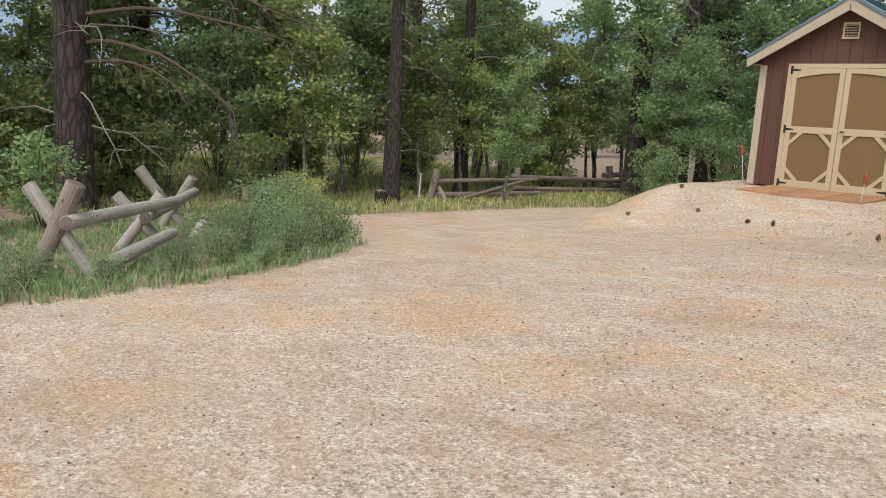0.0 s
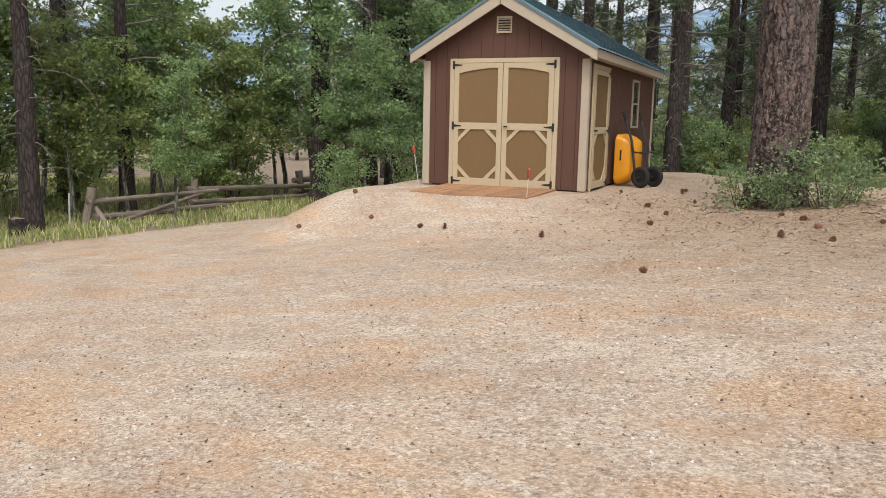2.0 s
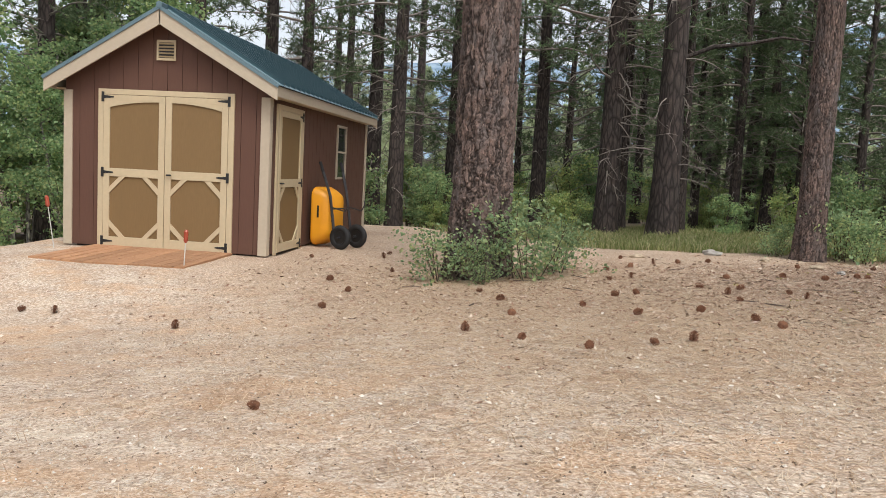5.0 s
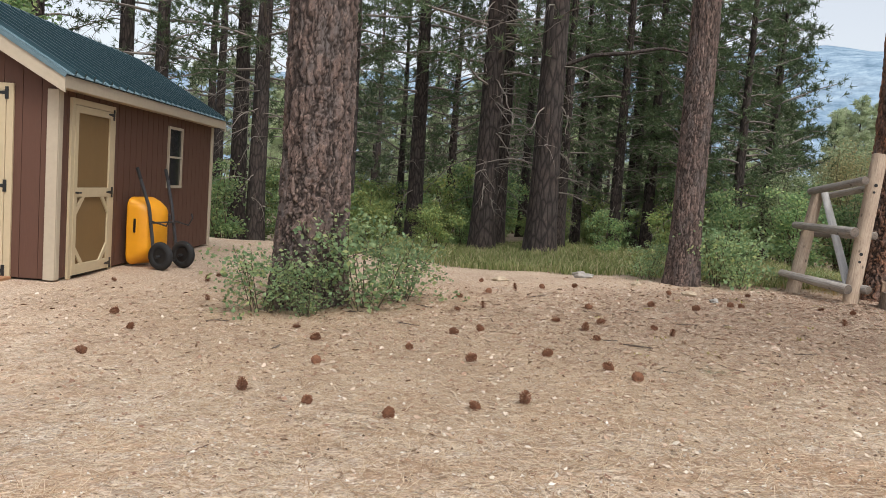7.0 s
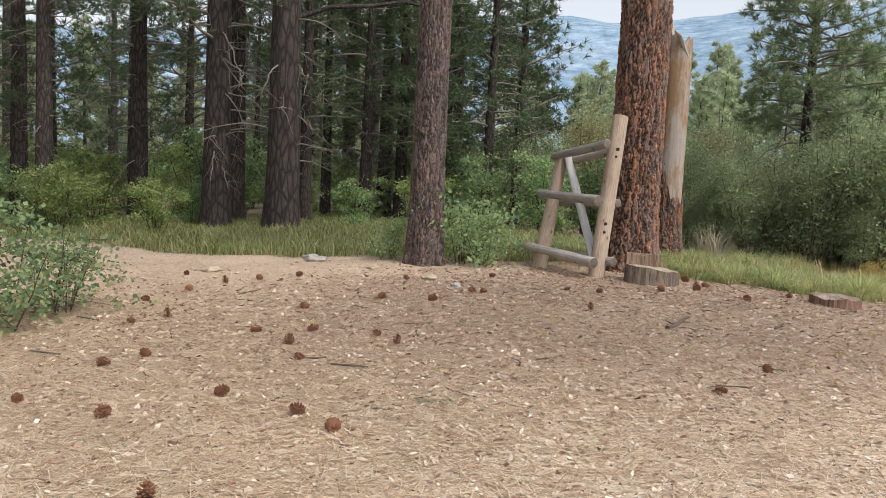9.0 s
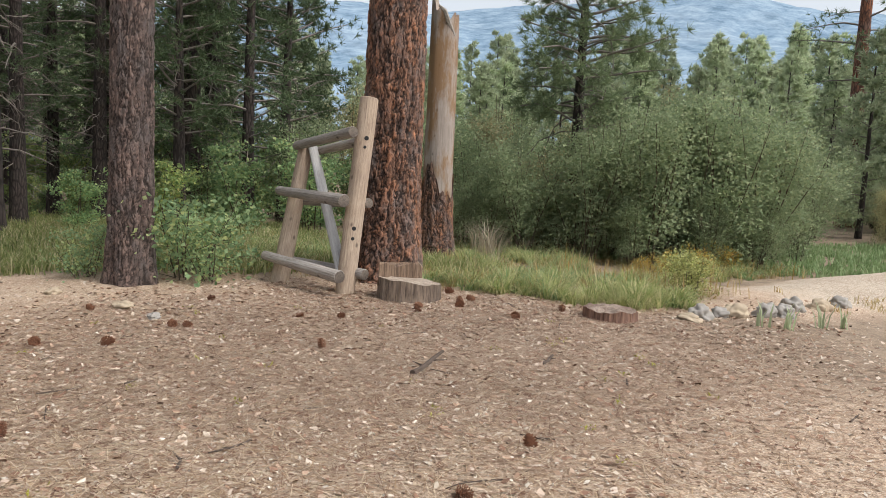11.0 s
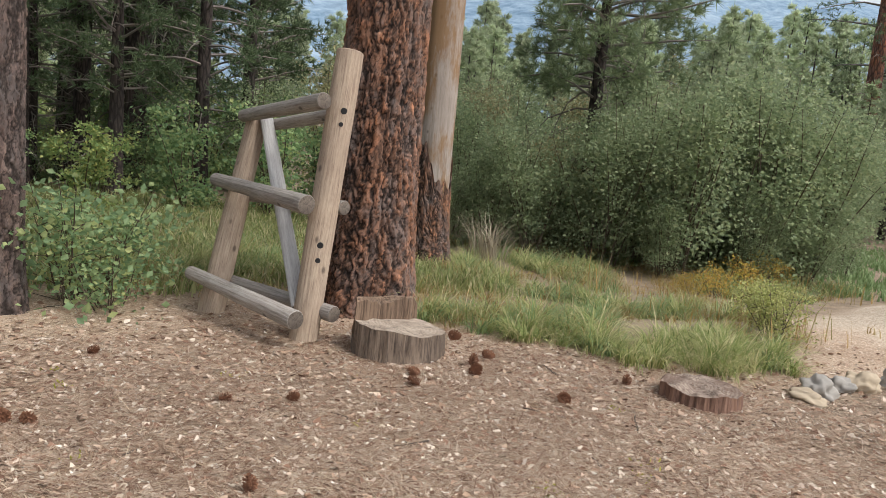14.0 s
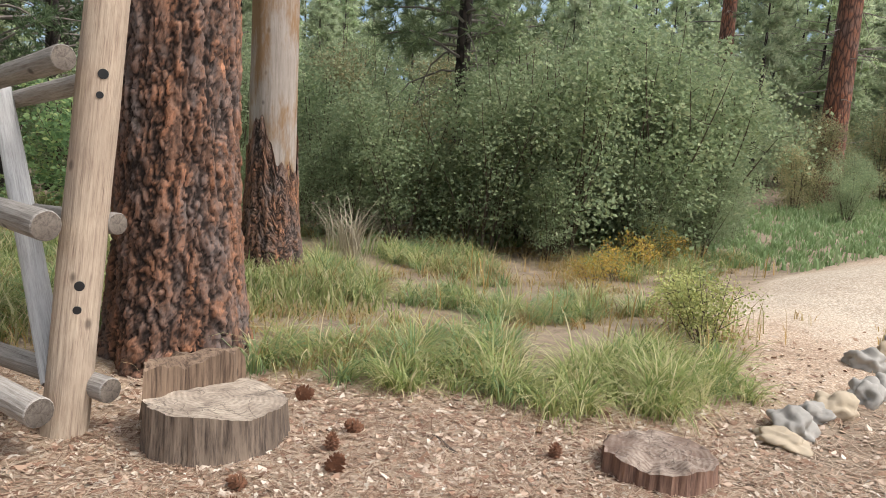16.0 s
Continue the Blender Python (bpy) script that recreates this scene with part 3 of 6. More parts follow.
    ceil = Shape()
    ceil.add([(X0, 0.1, 2.12), (X1, 0.1, 2.12), (X1, Y1 - 0.1, 2.12), (X0, Y1 - 0.1, 2.12)], [[0, 1, 2, 3]])
    part("ceiling_board", ceil, M_SIDING, shed)
    # gable vent with louvres
    vent = part("gable_vent", Shape().span((0.81, 0.012, 2.51), (1.05, 0.027, 2.74)), M_BLACK, shed, "cream louvred vent")
    for lo, hi in (((0.80, -0.004, 2.49), (1.06, 0.012, 2.52)), ((0.80, -0.004, 2.72), (1.06, 0.012, 2.75)), ((0.80, -0.004, 2.52), (0.825, 0.012, 2.72)), ((1.035, -0.004, 2.52), (1.06, 0.012, 2.72))):
        part("vent_frame", Shape().span(lo, hi), M_CREAM, vent)
    for k in range(5):
        part("slat", Shape().box((0.21, 0.024, 0.006), pose(0.93, 0.003, 2.54 + 0.041 * k, -35)), M_CREAM, vent)
    # doors
    door_at(shed, pose(0, 0.026, 0), 1.872, 2.10, 2, True)
    door_at(shed, pose(X1 - 0.012, 0.30, 0, 0, 0, 90), 1.15, 2.02, 1, False)
    # window
    win = part("window", Shape().span((X1 - 0.03, 3.40, 1.06), (X1 - 0.006, 3.96, 1.91)), M_GLASS, shed, "white-framed sash window with dark glass")
    for lo, hi in (((3.37, 1.02), (3.99, 1.06)), ((3.37, 1.90), (3.99, 1.94)), ((3.37, 1.06), (3.41, 1.90)), ((3.95, 1.06), (3.99, 1.90)), ((3.41, 1.47), (3.95, 1.50))):
        part("window_frame", Shape().span((X1 - 0.012, lo[0], lo[1]), (X1 + 0.016, hi[0], hi[1])), M_TRIM, win)


def door_at(shed, m, width, height, leaves, latch_mid):
    """A framed barn-style door in the local x-z plane, facing -y."""
    frame_w = 0.075
    trim = thing("door_trim", "", "", m)
    trim.parent = shed
    for x0, x1, z0, z1 in ((0, frame_w, 0, height), (width - frame_w, width, 0, height), (frame_w, width - frame_w, height - 0.07, height)):
        part("trim_board", bevelled((x1 - x0, 0.03, z1 - z0), 0.003), M_CREAM, trim, m=pose((x0 + x1) / 2, -0.015, (z0 + z1) / 2))
    w = (width - 2 * frame_w) / leaves
    for k in range(leaves):
        x0 = frame_w + k * w + 0.004
        lw, z0, z1 = w - 0.008, 0.035, height - 0.075
        hinge_left = (k == 0) if leaves == 2 else False
        door = part("door", Shape().span((x0, -0.012, z0), (x0 + lw, 0.004, z1)), M_TAN, shed, "tan door leaf with cream frame", m=m)
        st = 0.085
        mid = z0 + (z1 - z0) * 0.49
        bars = [((x0, z0), (x0 + st, z1)), ((x0 + lw - st, z0), (x0 + lw, z1)), ((x0 + st, z0), (x0 + lw - st, z0 + 0.12)), ((x0 + st, mid - 0.055), (x0 + lw - st, mid + 0.055)), ((x0 + st, z1 - 0.075), (x0 + lw - st, z1))]
        for (xa, za), (xb, zb) in bars:
            part("frame_board", bevelled((xb - xa, 0.022, zb - za), 0.003), M_CREAM, door, m=pose((xa + xb) / 2, -0.023, (za + zb) / 2))
        # arched head filler
        n = 14
        a, b2, top = x0 + st, x0 + lw - st, z1 - 0.075
        if leaves == 2:
            low = [0.085 * (1 - math.sin((q / n if k == 0 else 1 - q / n) * math.pi / 2) ** 0.8) for q in range(n + 1)]
        else:
            low = [0.0 for q in range(n + 1)]
        v = []
        for y in (-0.032, -0.013):
            for q in range(n + 1):
                xx = a + (b2 - a) * q / n
                v += [(xx, y, top + 0.002), (xx, y, top - low[q] - 0.004)]
        o = 2 * (n + 1)
        f = [[2 * q, 2 * q + 1, 2 * q + 3, 2 * q + 2] for q in range(n)] + [[2 * q + 1, o + 2 * q + 1, o + 2 * q + 3, 2 * q + 3] for q in range(n)]
        part("arched_rail", Shape().add(v, f), M_CREAM, door)
        # corner braces in the lower panel
        s = 0.19 if leaves == 2 else 0.17
        zl, zh = z0 + 0.12, mid - 0.055
        for cx, cz, sx, sz in ((a, zl, 1, 1), (b2, zl, -1, 1), (a, zh, 1, -1), (b2, zh, -1, -1)):
            p = [(cx + sx * (s - 0.05), cz), (cx + sx * (s + 0.03), cz), (cx, cz + sz * (s + 0.03)), (cx, cz + sz * (s - 0.05))]
            v = [(px, y, pz) for y in (-0.031, -0.013) for px, pz in p]
            part("corner_brace", Shape().add(v, [[0, 1, 2, 3], [7, 6, 5, 4], [0, 4, 5, 1], [1, 5, 6, 2], [2, 6, 7, 3], [3, 7, 4, 0]]), M_CREAM, door)
        # strap hinges
        xh = x0 - 0.01 if hinge_left else x0 + lw + 0.01
        d = 1 if hinge_left else -1
        for zc in (z0 + 0.06, mid, z1 - 0.03):
            h = Shape().span((xh - 0.018, -0.042, zc - 0.065), (xh + 0.018, -0.034, zc + 0.065))
            h.add([(xh, -0.04, zc - 0.022), (xh + d * 0.15, -0.04, zc - 0.008), (xh + d * 0.15, -0.04, zc + 0.008), (xh, -0.04, zc + 0.022),
                   (xh, -0.034, zc - 0.022), (xh + d * 0.15, -0.034, zc - 0.008), (xh + d * 0.15, -0.034, zc + 0.008), (xh, -0.034, zc + 0.022)],
                  [[0, 1, 2, 3], [7, 6, 5, 4], [0, 4, 5, 1], [1, 5, 6, 2], [2, 6, 7, 3]])
            part("hinge", h, M_BLACK, door, "black strap hinge")
        if k == leaves - 1:
            xk = x0 + 0.045
            part("door_handle", Shape().tube([(xk, -0.03, mid), (xk, -0.065, mid), (xk + 0.06, -0.07, mid)], 0.011, 6), M_BLACK, door)


build_shed()


def build_ramp():
    r = thing("ramp", "reddish wooden plank ramp in front of the shed doors", "ramp")
    n, x0, x1 = 14, -0.02, 1.9
    w = (x1 - x0) / n
    for k in range(n):
        xa = x0 + k * w
        zf = gz(xa, -1.42) + 0.02
        v = [(xx, yy, zz + dz) for dz in (0, -0.03) for xx, yy, zz in ((xa + 0.006, -1.42, zf), (xa + w - 0.006, -1.42, zf), (xa + w - 0.006, -0.01, 0.04), (xa + 0.006, -0.01, 0.04))]
        part("plank", Shape().add(v, [[0, 1, 2, 3], [7, 6, 5, 4], [0, 4, 5, 1], [1, 5, 6, 2], [2, 6, 7, 3], [3, 7, 4, 0]]), M_RAMP, r)


build_ramp()


def build_marker(x, y, h, lean, group="driveway markers"):
    z = gz(x, y)
    m = thing("marker_stake", "white driveway marker rod with a red reflector top", "marker", pose(x, y, z, 0, lean, 0), group)
    part("rod", Shape().tube([(0, 0, -0.05), (0, 0, h)], 0.006, 6), M_WHITE, m)
    part("reflector", Shape().tube([(0, 0, h - 0.02), (0, 0, h + 0.0), (0, 0, h + 0.11), (0, 0, h + 0.13)], [0.010, 0.026, 0.026, 0.014], 8), M_RED, m, "red reflector cap")


build_marker(-0.36, -0.4, 0.55, -9)
build_marker(1.84, -1.3, 0.30, 3)


def build_wheelbarrow():
    w = thing("wheelbarrow", "yellow wheelbarrow stood on end against the shed wall", "wheelbarrow", pose(2.37, 1.80, gz(2.6, 1.9), 0, 0, -20))
    # tray: tapered shell with a rolled rim; its mouth faces the wall
    rings = []
    for x, y0, y1, z0, z1 in ((0.03, 0.0, 0.54, 0.05, 0.90), (0.05, -0.02, 0.56, 0.03, 0.92), (0.075, -0.01, 0.55, 0.04, 0.91), (0.18, 0.02, 0.52, 0.09, 0.88), (0.29, 0.06, 0.48, 0.17, 0.82), (0.32, 0.10, 0.44, 0.23, 0.78)):
        c, pts = min(0.12, (y1 - y0) * 0.25), []
        for cy, cz, a0 in ((y1 - c, z1 - c, 0), (y0 + c, z1 - c, 90), (y0 + c, z0 + c, 180), (y1 - c, z0 + c, 270)):
            for q in range(5):
                a = radians(a0 + 22.5 * q)
                pts.append((x, cy + c * math.cos(a), cz + c * math.sin(a)))
        rings.append(pts)
    n = len(rings[0])
    v = [p for r in rings for p in r]
    f = [[k * n + i, k * n + (i + 1) % n, (k + 1) * n + (i + 1) % n, (k + 1) * n + i] for k in range(len(rings) - 1) for i in range(n)]
    v.append((0.322, 0.27, 0.5))
    s = Shape().add(v, f)
    s.f.append(np.array([[(len(rings) - 1) * n + i, (len(rings) - 1) * n + (i + 1) % n, len(v) - 1] for i in range(n)]))
    part("tray", s, M_YELLOW, w, smooth_faces=True)
    part("maker_mark", Shape().span((0.14, 0.0, 0.46), (0.165, 0.04, 0.64)), M_BLACK, w, "black printed bar")
    for y in (0.05, 0.49):
        part("handle_tube", Shape().tube([(0.46, y, 0.08), (0.40, y, 0.45), (0.34, y, 0.8), (0.22, y + (0.04 if y > 0.3 else -0.04), 1.16)], 0.022, 8), M_STEEL, w)
        part("grip", Shape().tube([(0.225, y + (0.04 if y > 0.3 else -0.04), 1.15), (0.17, y + (0.05 if y > 0.3 else -0.05), 1.30)], 0.022, 8), M_RUBBER, w, "black rubber grip")
        part("leg_brace", Shape().tube([(0.40, y, 0.62), (0.62, y, 0.58), (0.68, y, 0.68), (0.66, y, 0.74)], 0.011, 6), M_STEEL, w)
        wh = part("wheel", Shape().tube([(0.55, y - 0.1, 0.18), (0.55, y + 0.1, 0.18)], 0.018, 8), M_STEEL, w)
        tyre, m = Shape(), 24
        vv = []
        for q in range(m):
            a = 2 * math.pi * q / m
            for k in range(8):
                b = 2 * math.pi * k / 8
                rr = 0.135 + 0.05 * math.cos(b)
                vv.append((0.55 + rr * math.cos(a), y + 0.045 * math.sin(b), 0.185 + rr * math.sin(a)))
        tyre.add(vv, [[q * 8 + k, ((q + 1) % m) * 8 + k, ((q + 1) % m) * 8 + (k + 1) % 8, q * 8 + (k + 1) % 8] for q in range(m) for k in range(8)])
        part("tyre", tyre, M_RUBBER, wh, "black rubber tyre", True)
        part("rim", Shape().tube([(0.55, y - 0.025, 0.185), (0.55, y + 0.025, 0.185)], 0.095, 20), M_BLACK, wh)
    part("cross_brace", Shape().tube([(0.38, 0.02, 0.60), (0.44, 0.27, 0.61), (0.38, 0.52, 0.60)], 0.012, 6), M_STEEL, w)
    part("axle_bracket", Shape().tube([(0.46, 0.05, 0.1), (0.46, 0.49, 0.1)], 0.014, 6), M_STEEL, w)


build_wheelbarrow()


# ---- trunks and trees ----
def furrowed_trunk(r0, r1, height, seed, ring=260, rows=420, cell=7.0, depth=0.035, flare=0.35, lean=(0, 0), foot=0.5, even=False):
    """A thick trunk whose bark plates and furrows are real relief; plate depth is kept as an attribute."""
    s = Shape()
    u = np.arange(rows) / (rows - 1)
    zz = -0.15 + (height + 0.15) * (u if even else 0.38 * u + 0.62 * u ** 6)
    th = np.arange(ring) * 2 * math.pi / ring
    v, val, tone = np.zeros((rows, ring, 3)), np.zeros((rows, ring)), np.zeros((rows, ring))
    for i, z in enumerate(zz):
        t = max(z, 0) / height
        toe = math.exp(-max(z, 0) / foot)
        rr = r0 + (r1 - r0) * t + r0 * flare * toe
        for j, a in enumerate(th):
            lobes = 1 + 0.10 * toe * math.sin(5 * a + seed)
            cx, cy = math.cos(a) * r0 * cell, math.sin(a) * r0 * cell
            p = Vector((cx, cy, z * cell * 0.16 + seed * 7))
            warp = noise.noise_vector(Vector((cx, cy, z * cell * 0.6)) * 0.8)
            d, _ = noise.voronoi((p + 0.7 * warp + 0.3 * noise.noise_vector(Vector((cx, cy, z * cell)) * 1.7)) * 0.62)
            ridge = min(1.0, (d[1] - d[0]) * 2.6)
            q2 = Vector((cx * 1.3, cy * 1.3, z * cell * 0.5 + seed)) + 0.5 * warp + 0.45 * noise.noise_vector(Vector((cx, cy, z * cell)) * 2.1)
            d2, c2 = noise.voronoi(q2)
            flake = min(1.0, (d2[1] - d2[0]) * 3.5)
            own = (c2[0].x * 12.9898 + c2[0].y * 78.233 + c2[0].z * 37.719) % 1.0
            h = depth * (ridge ** 0.5 - 0.8) + depth * 0.5 * (own - 0.5) + depth * 0.28 * (flake ** 0.5 - 0.6) + depth * 0.4 * noise.noise(p * 0.5) + depth * 0.12 * noise.noise(q2 * 2.3) + depth * 0.14 * noise.noise(q2 * 5)
            R = rr * lobes + h
            v[i, j] = (math.cos(a) * R + lean[0] * z, math.sin(a) * R + lean[1] * z, z)
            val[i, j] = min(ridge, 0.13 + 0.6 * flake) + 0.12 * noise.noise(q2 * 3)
            tone[i, j] = 0.75 * own + 0.25 * min(1, d[0])
    i, j = np.meshgrid(np.arange(rows - 1), np.arange(ring), indexing="ij")
    k = (j + 1) % ring
    s.add(v, np.stack([i * ring + j, i * ring + k, (i + 1) * ring + k, (i + 1) * ring + j], -1).reshape(-1, 4), val.ravel())
    s.tone = tone.ravel()
    return s


def limb(rng, start, direction, length, r, droop=0.0, n=6, wiggle=0.12):
    pts, p, d = [np.array(start, float)], np.array(start, float), unit(np.array(direction, float))
    for _ in range(n):
        d = unit(d + rng.normal(0, wiggle, 3) + np.array([0, 0, -droop / n]))
        p = p + d * length / n
        pts.append(p.copy())
    return np.array(pts), r * np.linspace(1, 0.25, n + 1)


def needle_tufts(s, rng, centres, axes, size, count, width):
    """Bundles of long needles, each a thin blade, round the given twig ends."""
    centres, axes = np.repeat(centres, count, 0), np.repeat(axes, count, 0)
    n = len(centres)
    d = unit(axes * 0.55 + rng.normal(0, 0.6, (n, 3)))
    ln = size * rng.uniform(0.6, 1.15, n)[:, None]
    side = unit(np.cross(d, rng.normal(0, 1, (n, 3)))) * width
    a, b, c = centres - side, centres + side, centres + d * ln
    v = np.stack([a, b, c], 1).reshape(-1, 3)
    s.add(v, np.arange(3 * n).reshape(-1, 3))


def leaves_at(s, rng, centres, size, spread=1.0, flat=0.5):
    """Single folded leaves, two triangles each."""
    n = len(centres)
    d = unit(rng.normal(0, 1, (n, 3)) * np.array([1, 1, 0.6]))
    up = unit(rng.normal(0, 1, (n, 3)) * spread + np.array([0, 0, flat]))
    side = unit(np.cross(d, up))
    ln = size * rng.uniform(0.6, 1.3, n)[:, None]
    w = ln * 0.36
    a, c = centres - d * ln * 0.5, centres + d * ln * 0.5
    lift = np.cross(side, d) * ln * 0.08
    b, e = centres + side * w + lift, centres - side * w + lift
    v = np.stack([a, b, c, e], 1).reshape(-1, 3)
    k = np.arange(n)[:, None] * 4
    s.add(v, np.vstack([k + np.array([[0, 1, 2]]), k + np.array([[0, 2, 3]])]))


def pine(name, seed, height, r, bare, crown_r, dead, tufts, needles=M_NEEDLE, bark_mat=M_BARK_DARK, label="", width=0.011, count=12, tuft=0.2):
    rng = np.random.default_rng(seed)
    tree = thing(name, label, "pine tree", pose(0, 0, -200), "forest pines")
    zz = np.linspace(0, height, 26)
    bend = np.cumsum(rng.normal(0, 0.012, (26, 2)), 0) * np.linspace(0.3, 1, 26)[:, None]
    pts = np.column_stack([bend, zz - 0.2])
    rad = r * (1 - 0.93 * (zz / height) ** 1.1) + r * 0.35 * np.exp(-zz / 0.5)
    part("trunk", Shape().tube(pts, rad, 18), bark_mat, tree, smooth_faces=True)

    def axis(z):
        return np.array([np.interp(z, zz, bend[:, 0]), np.interp(z, zz, bend[:, 1]), z - 0.2])

    bs = Shape()
    for k in range(dead):
        z = rng.uniform(1.3, bare + 2.0)
        a = rng.uniform(0, 2 * math.pi)
        p, rr = limb(rng, axis(z), (math.cos(a), math.sin(a), rng.uniform(-0.15, 0.35)), rng.uniform(0.5, 1.9), 0.016, 0.7, 6, 0.16)
        bs.tube(p, rr, 4, False)
        for q in range(rng.integers(2, 6)):
            i = rng.integers(2, 6)
            p2, r2 = limb(rng, p[i], rng.normal(0, 1, 3) + (p[i] - p[i - 1]) * 4, rng.uniform(0.2, 0.6), 0.006, 0.5, 3, 0.2)
            bs.tube(p2, r2, 3, False)
    centres, axes = [], []
    for k in range(tufts):
        u = (k + rng.uniform(0, 1)) / tufts
        z = bare + (height * 0.985 - bare) * u
        a = k * 2.399 + rng.uniform(-0.4, 0.4)
        ln = crown_r * (1 - u) ** 0.75 * rng.uniform(0.6, 1.1) * min(1, 0.55 + 2.5 * u) + 0.25
        p, rr = limb(rng, axis(z), (math.cos(a), math.sin(a), 0.15 + 0.5 * u), ln, 0.012 + 0.012 * ln, 0.15, 6, 0.1)
        bs.tube(p, rr, 4, False)
        m = int(7 + ln * 9)
        t = rng.uniform(0.3, 1.0, m) ** 0.7
        base = np.array([np.interp(t * 6, np.arange(7), p[:, c]) for c in range(3)]).T
        out = unit(p[-1] - p[0])
        off = rng.normal(0, 0.16 * (0.5 + 0.35 * ln), (m, 3)) * np.array([1, 1, 0.6])
        centres.append(base + off)
        axes.append(unit(out + off * 1.5 + np.array([0, 0, 0.35])))
    tagged(part("deadwood", bs, M_TWIG, tree), kind="stuff")
    cs = Shape()
    needle_tufts(cs, rng, np.vstack(centres), np.vstack(axes), tuft, count, width)
    tagged(part("crown", cs, needles, tree), kind="stuff")
    return tree


def broadleaf(name, seed, height, r, low, spread, nleaf, leaf, material, bark_mat=M_BARK_PALE, stems=1, label="", category="tree", group="", clumps=40, squash=0.55):
    """Small tree or tall shrub: tapering stems, limbs, and a loose crown of single leaves in clumps."""
    rng = np.random.default_rng(seed)
    tree = thing(name, label, category, pose(0, 0, -200), group)
    wood_s, tips = Shape(), []
    per = max(1, clumps // stems)
    for k in range(stems):
        a = rng.uniform(0, 2 * math.pi)
        lean = 0.05 if stems == 1 else rng.uniform(0.15, 0.55) * spread / max(height, 0.5)
        b0 = np.array([math.cos(a), math.sin(a), 0]) * (0 if stems == 1 else rng.uniform(0, 0.25) * spread * 0.5)
        p, rr = limb(rng, b0 + np.array([0, 0, -0.08]), (math.cos(a) * lean, math.sin(a) * lean, 1), height * rng.uniform(0.75, 1.0), r, 0.0, 9, 0.06)
        wood_s.tube(p, rr, 7 if stems == 1 else 5, False)
        for q in range(per):
            t = low + (1 - low) * rng.uniform(0, 1) ** 0.8
            base = np.array([np.interp(t * 9, np.arange(10), p[:, c]) for c in range(3)])
            a2 = rng.uniform(0, 2 * math.pi)
            ln = spread * rng.uniform(0.25, 1.0) * (1.1 - 0.75 * t) / (1 if stems == 1 else 1.6)
            p2, r2 = limb(rng, base, (math.cos(a2), math.sin(a2), rng.uniform(0.1, 0.8)), ln, max(0.004, r * 0.3), 0.1, 4, 0.15)
            wood_s.tube(p2, r2, 4, False)
            tips += [p2[-1], p2[-2], p2[2]]
    tagged(part("stem", wood_s, bark_mat, tree), kind="stuff")
    tips = np.array(tips)
    pick = tips[rng.integers(0, len(tips), nleaf)]
    sc = 0.075 * spread + 0.04
    pts = pick + rng.normal(0, sc, (nleaf, 3)) * np.array([1, 1, squash])
    pts = pts[pts[:, 2] > 0.02]
    s = Shape()
    leaves_at(s, rng, pts, leaf)
    tagged(part("foliage", s, material, tree), kind="stuff")
    return tree


def place(tree, x, y, scale=1.0, turn=0.0, tilt=(0, 0), sink=0.0):
    return copy_thing(tree, pose(x, y, gz(x, y) - sink, tilt[0], tilt[1], turn) @ Matrix.Scale(scale, 4))


def erase(tree):
    for o in (*tree.children_recursive, tree):
        bpy.data.objects.remove(o)


def big_pine(label, x, y, r0, r1, height, seed, mat, depth, cell, lean=(0, 0), flare=0.35, foot=0.5, crown=True):
    t = thing("pine_tree", label, "pine tree", pose(x, y, gz(x, y)))
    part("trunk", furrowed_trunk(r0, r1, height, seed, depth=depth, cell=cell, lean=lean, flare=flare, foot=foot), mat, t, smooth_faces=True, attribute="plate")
    if crown:
        rng = np.random.default_rng(seed)
        bs, cen, ax = Shape(), [], []
        for k in range(46):
            z = height * (0.55 + 0.44 * k / 46)
            a = k * 2.4
            ln = 3.2 * (1 - k / 60)
            p, rr = limb(rng, (lean[0] * z, lean[1] * z, z), (math.cos(a), math.sin(a), 0.1), ln, 0.05, 0.3, 6, 0.1)
            bs.tube(p, rr, 4, False)
            tt = rng.uniform(0.3, 1, 14)
            cen.append(np.array([np.interp(tt * 6, np.arange(7), p[:, c]) for c in range(3)]).T + rng.normal(0, 0.3, (14, 3)))
            ax.append(np.repeat(unit(p[-1] - p[0])[None], 14, 0))
        tagged(part("deadwood", bs, M_TWIG, t), kind="stuff")
        cs = Shape()
        needle_tufts(cs, rng, np.vstack(cen), np.vstack(ax), 0.24, 10, 0.012)
        tagged(part("crown", cs, M_NEEDLE, t), kind="stuff")
    return t


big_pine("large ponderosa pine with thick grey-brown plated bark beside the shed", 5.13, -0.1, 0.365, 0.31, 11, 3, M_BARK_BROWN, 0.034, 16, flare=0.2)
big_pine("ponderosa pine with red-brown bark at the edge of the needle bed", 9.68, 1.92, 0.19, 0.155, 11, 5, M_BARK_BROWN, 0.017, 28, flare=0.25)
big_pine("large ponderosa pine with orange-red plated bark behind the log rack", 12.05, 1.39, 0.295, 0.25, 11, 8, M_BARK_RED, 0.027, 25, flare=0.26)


def ragged_top(s):
    v = s.v[0]
    a = np.arctan2(v[:, 1], v[:, 0])
    v[:, 2] *= 0.80 + 0.16 * np.sin(a * 2 + 0.8) + 0.06 * np.sin(a * 5 + 2) + 0.025 * np.sin(a * 17)
    return s


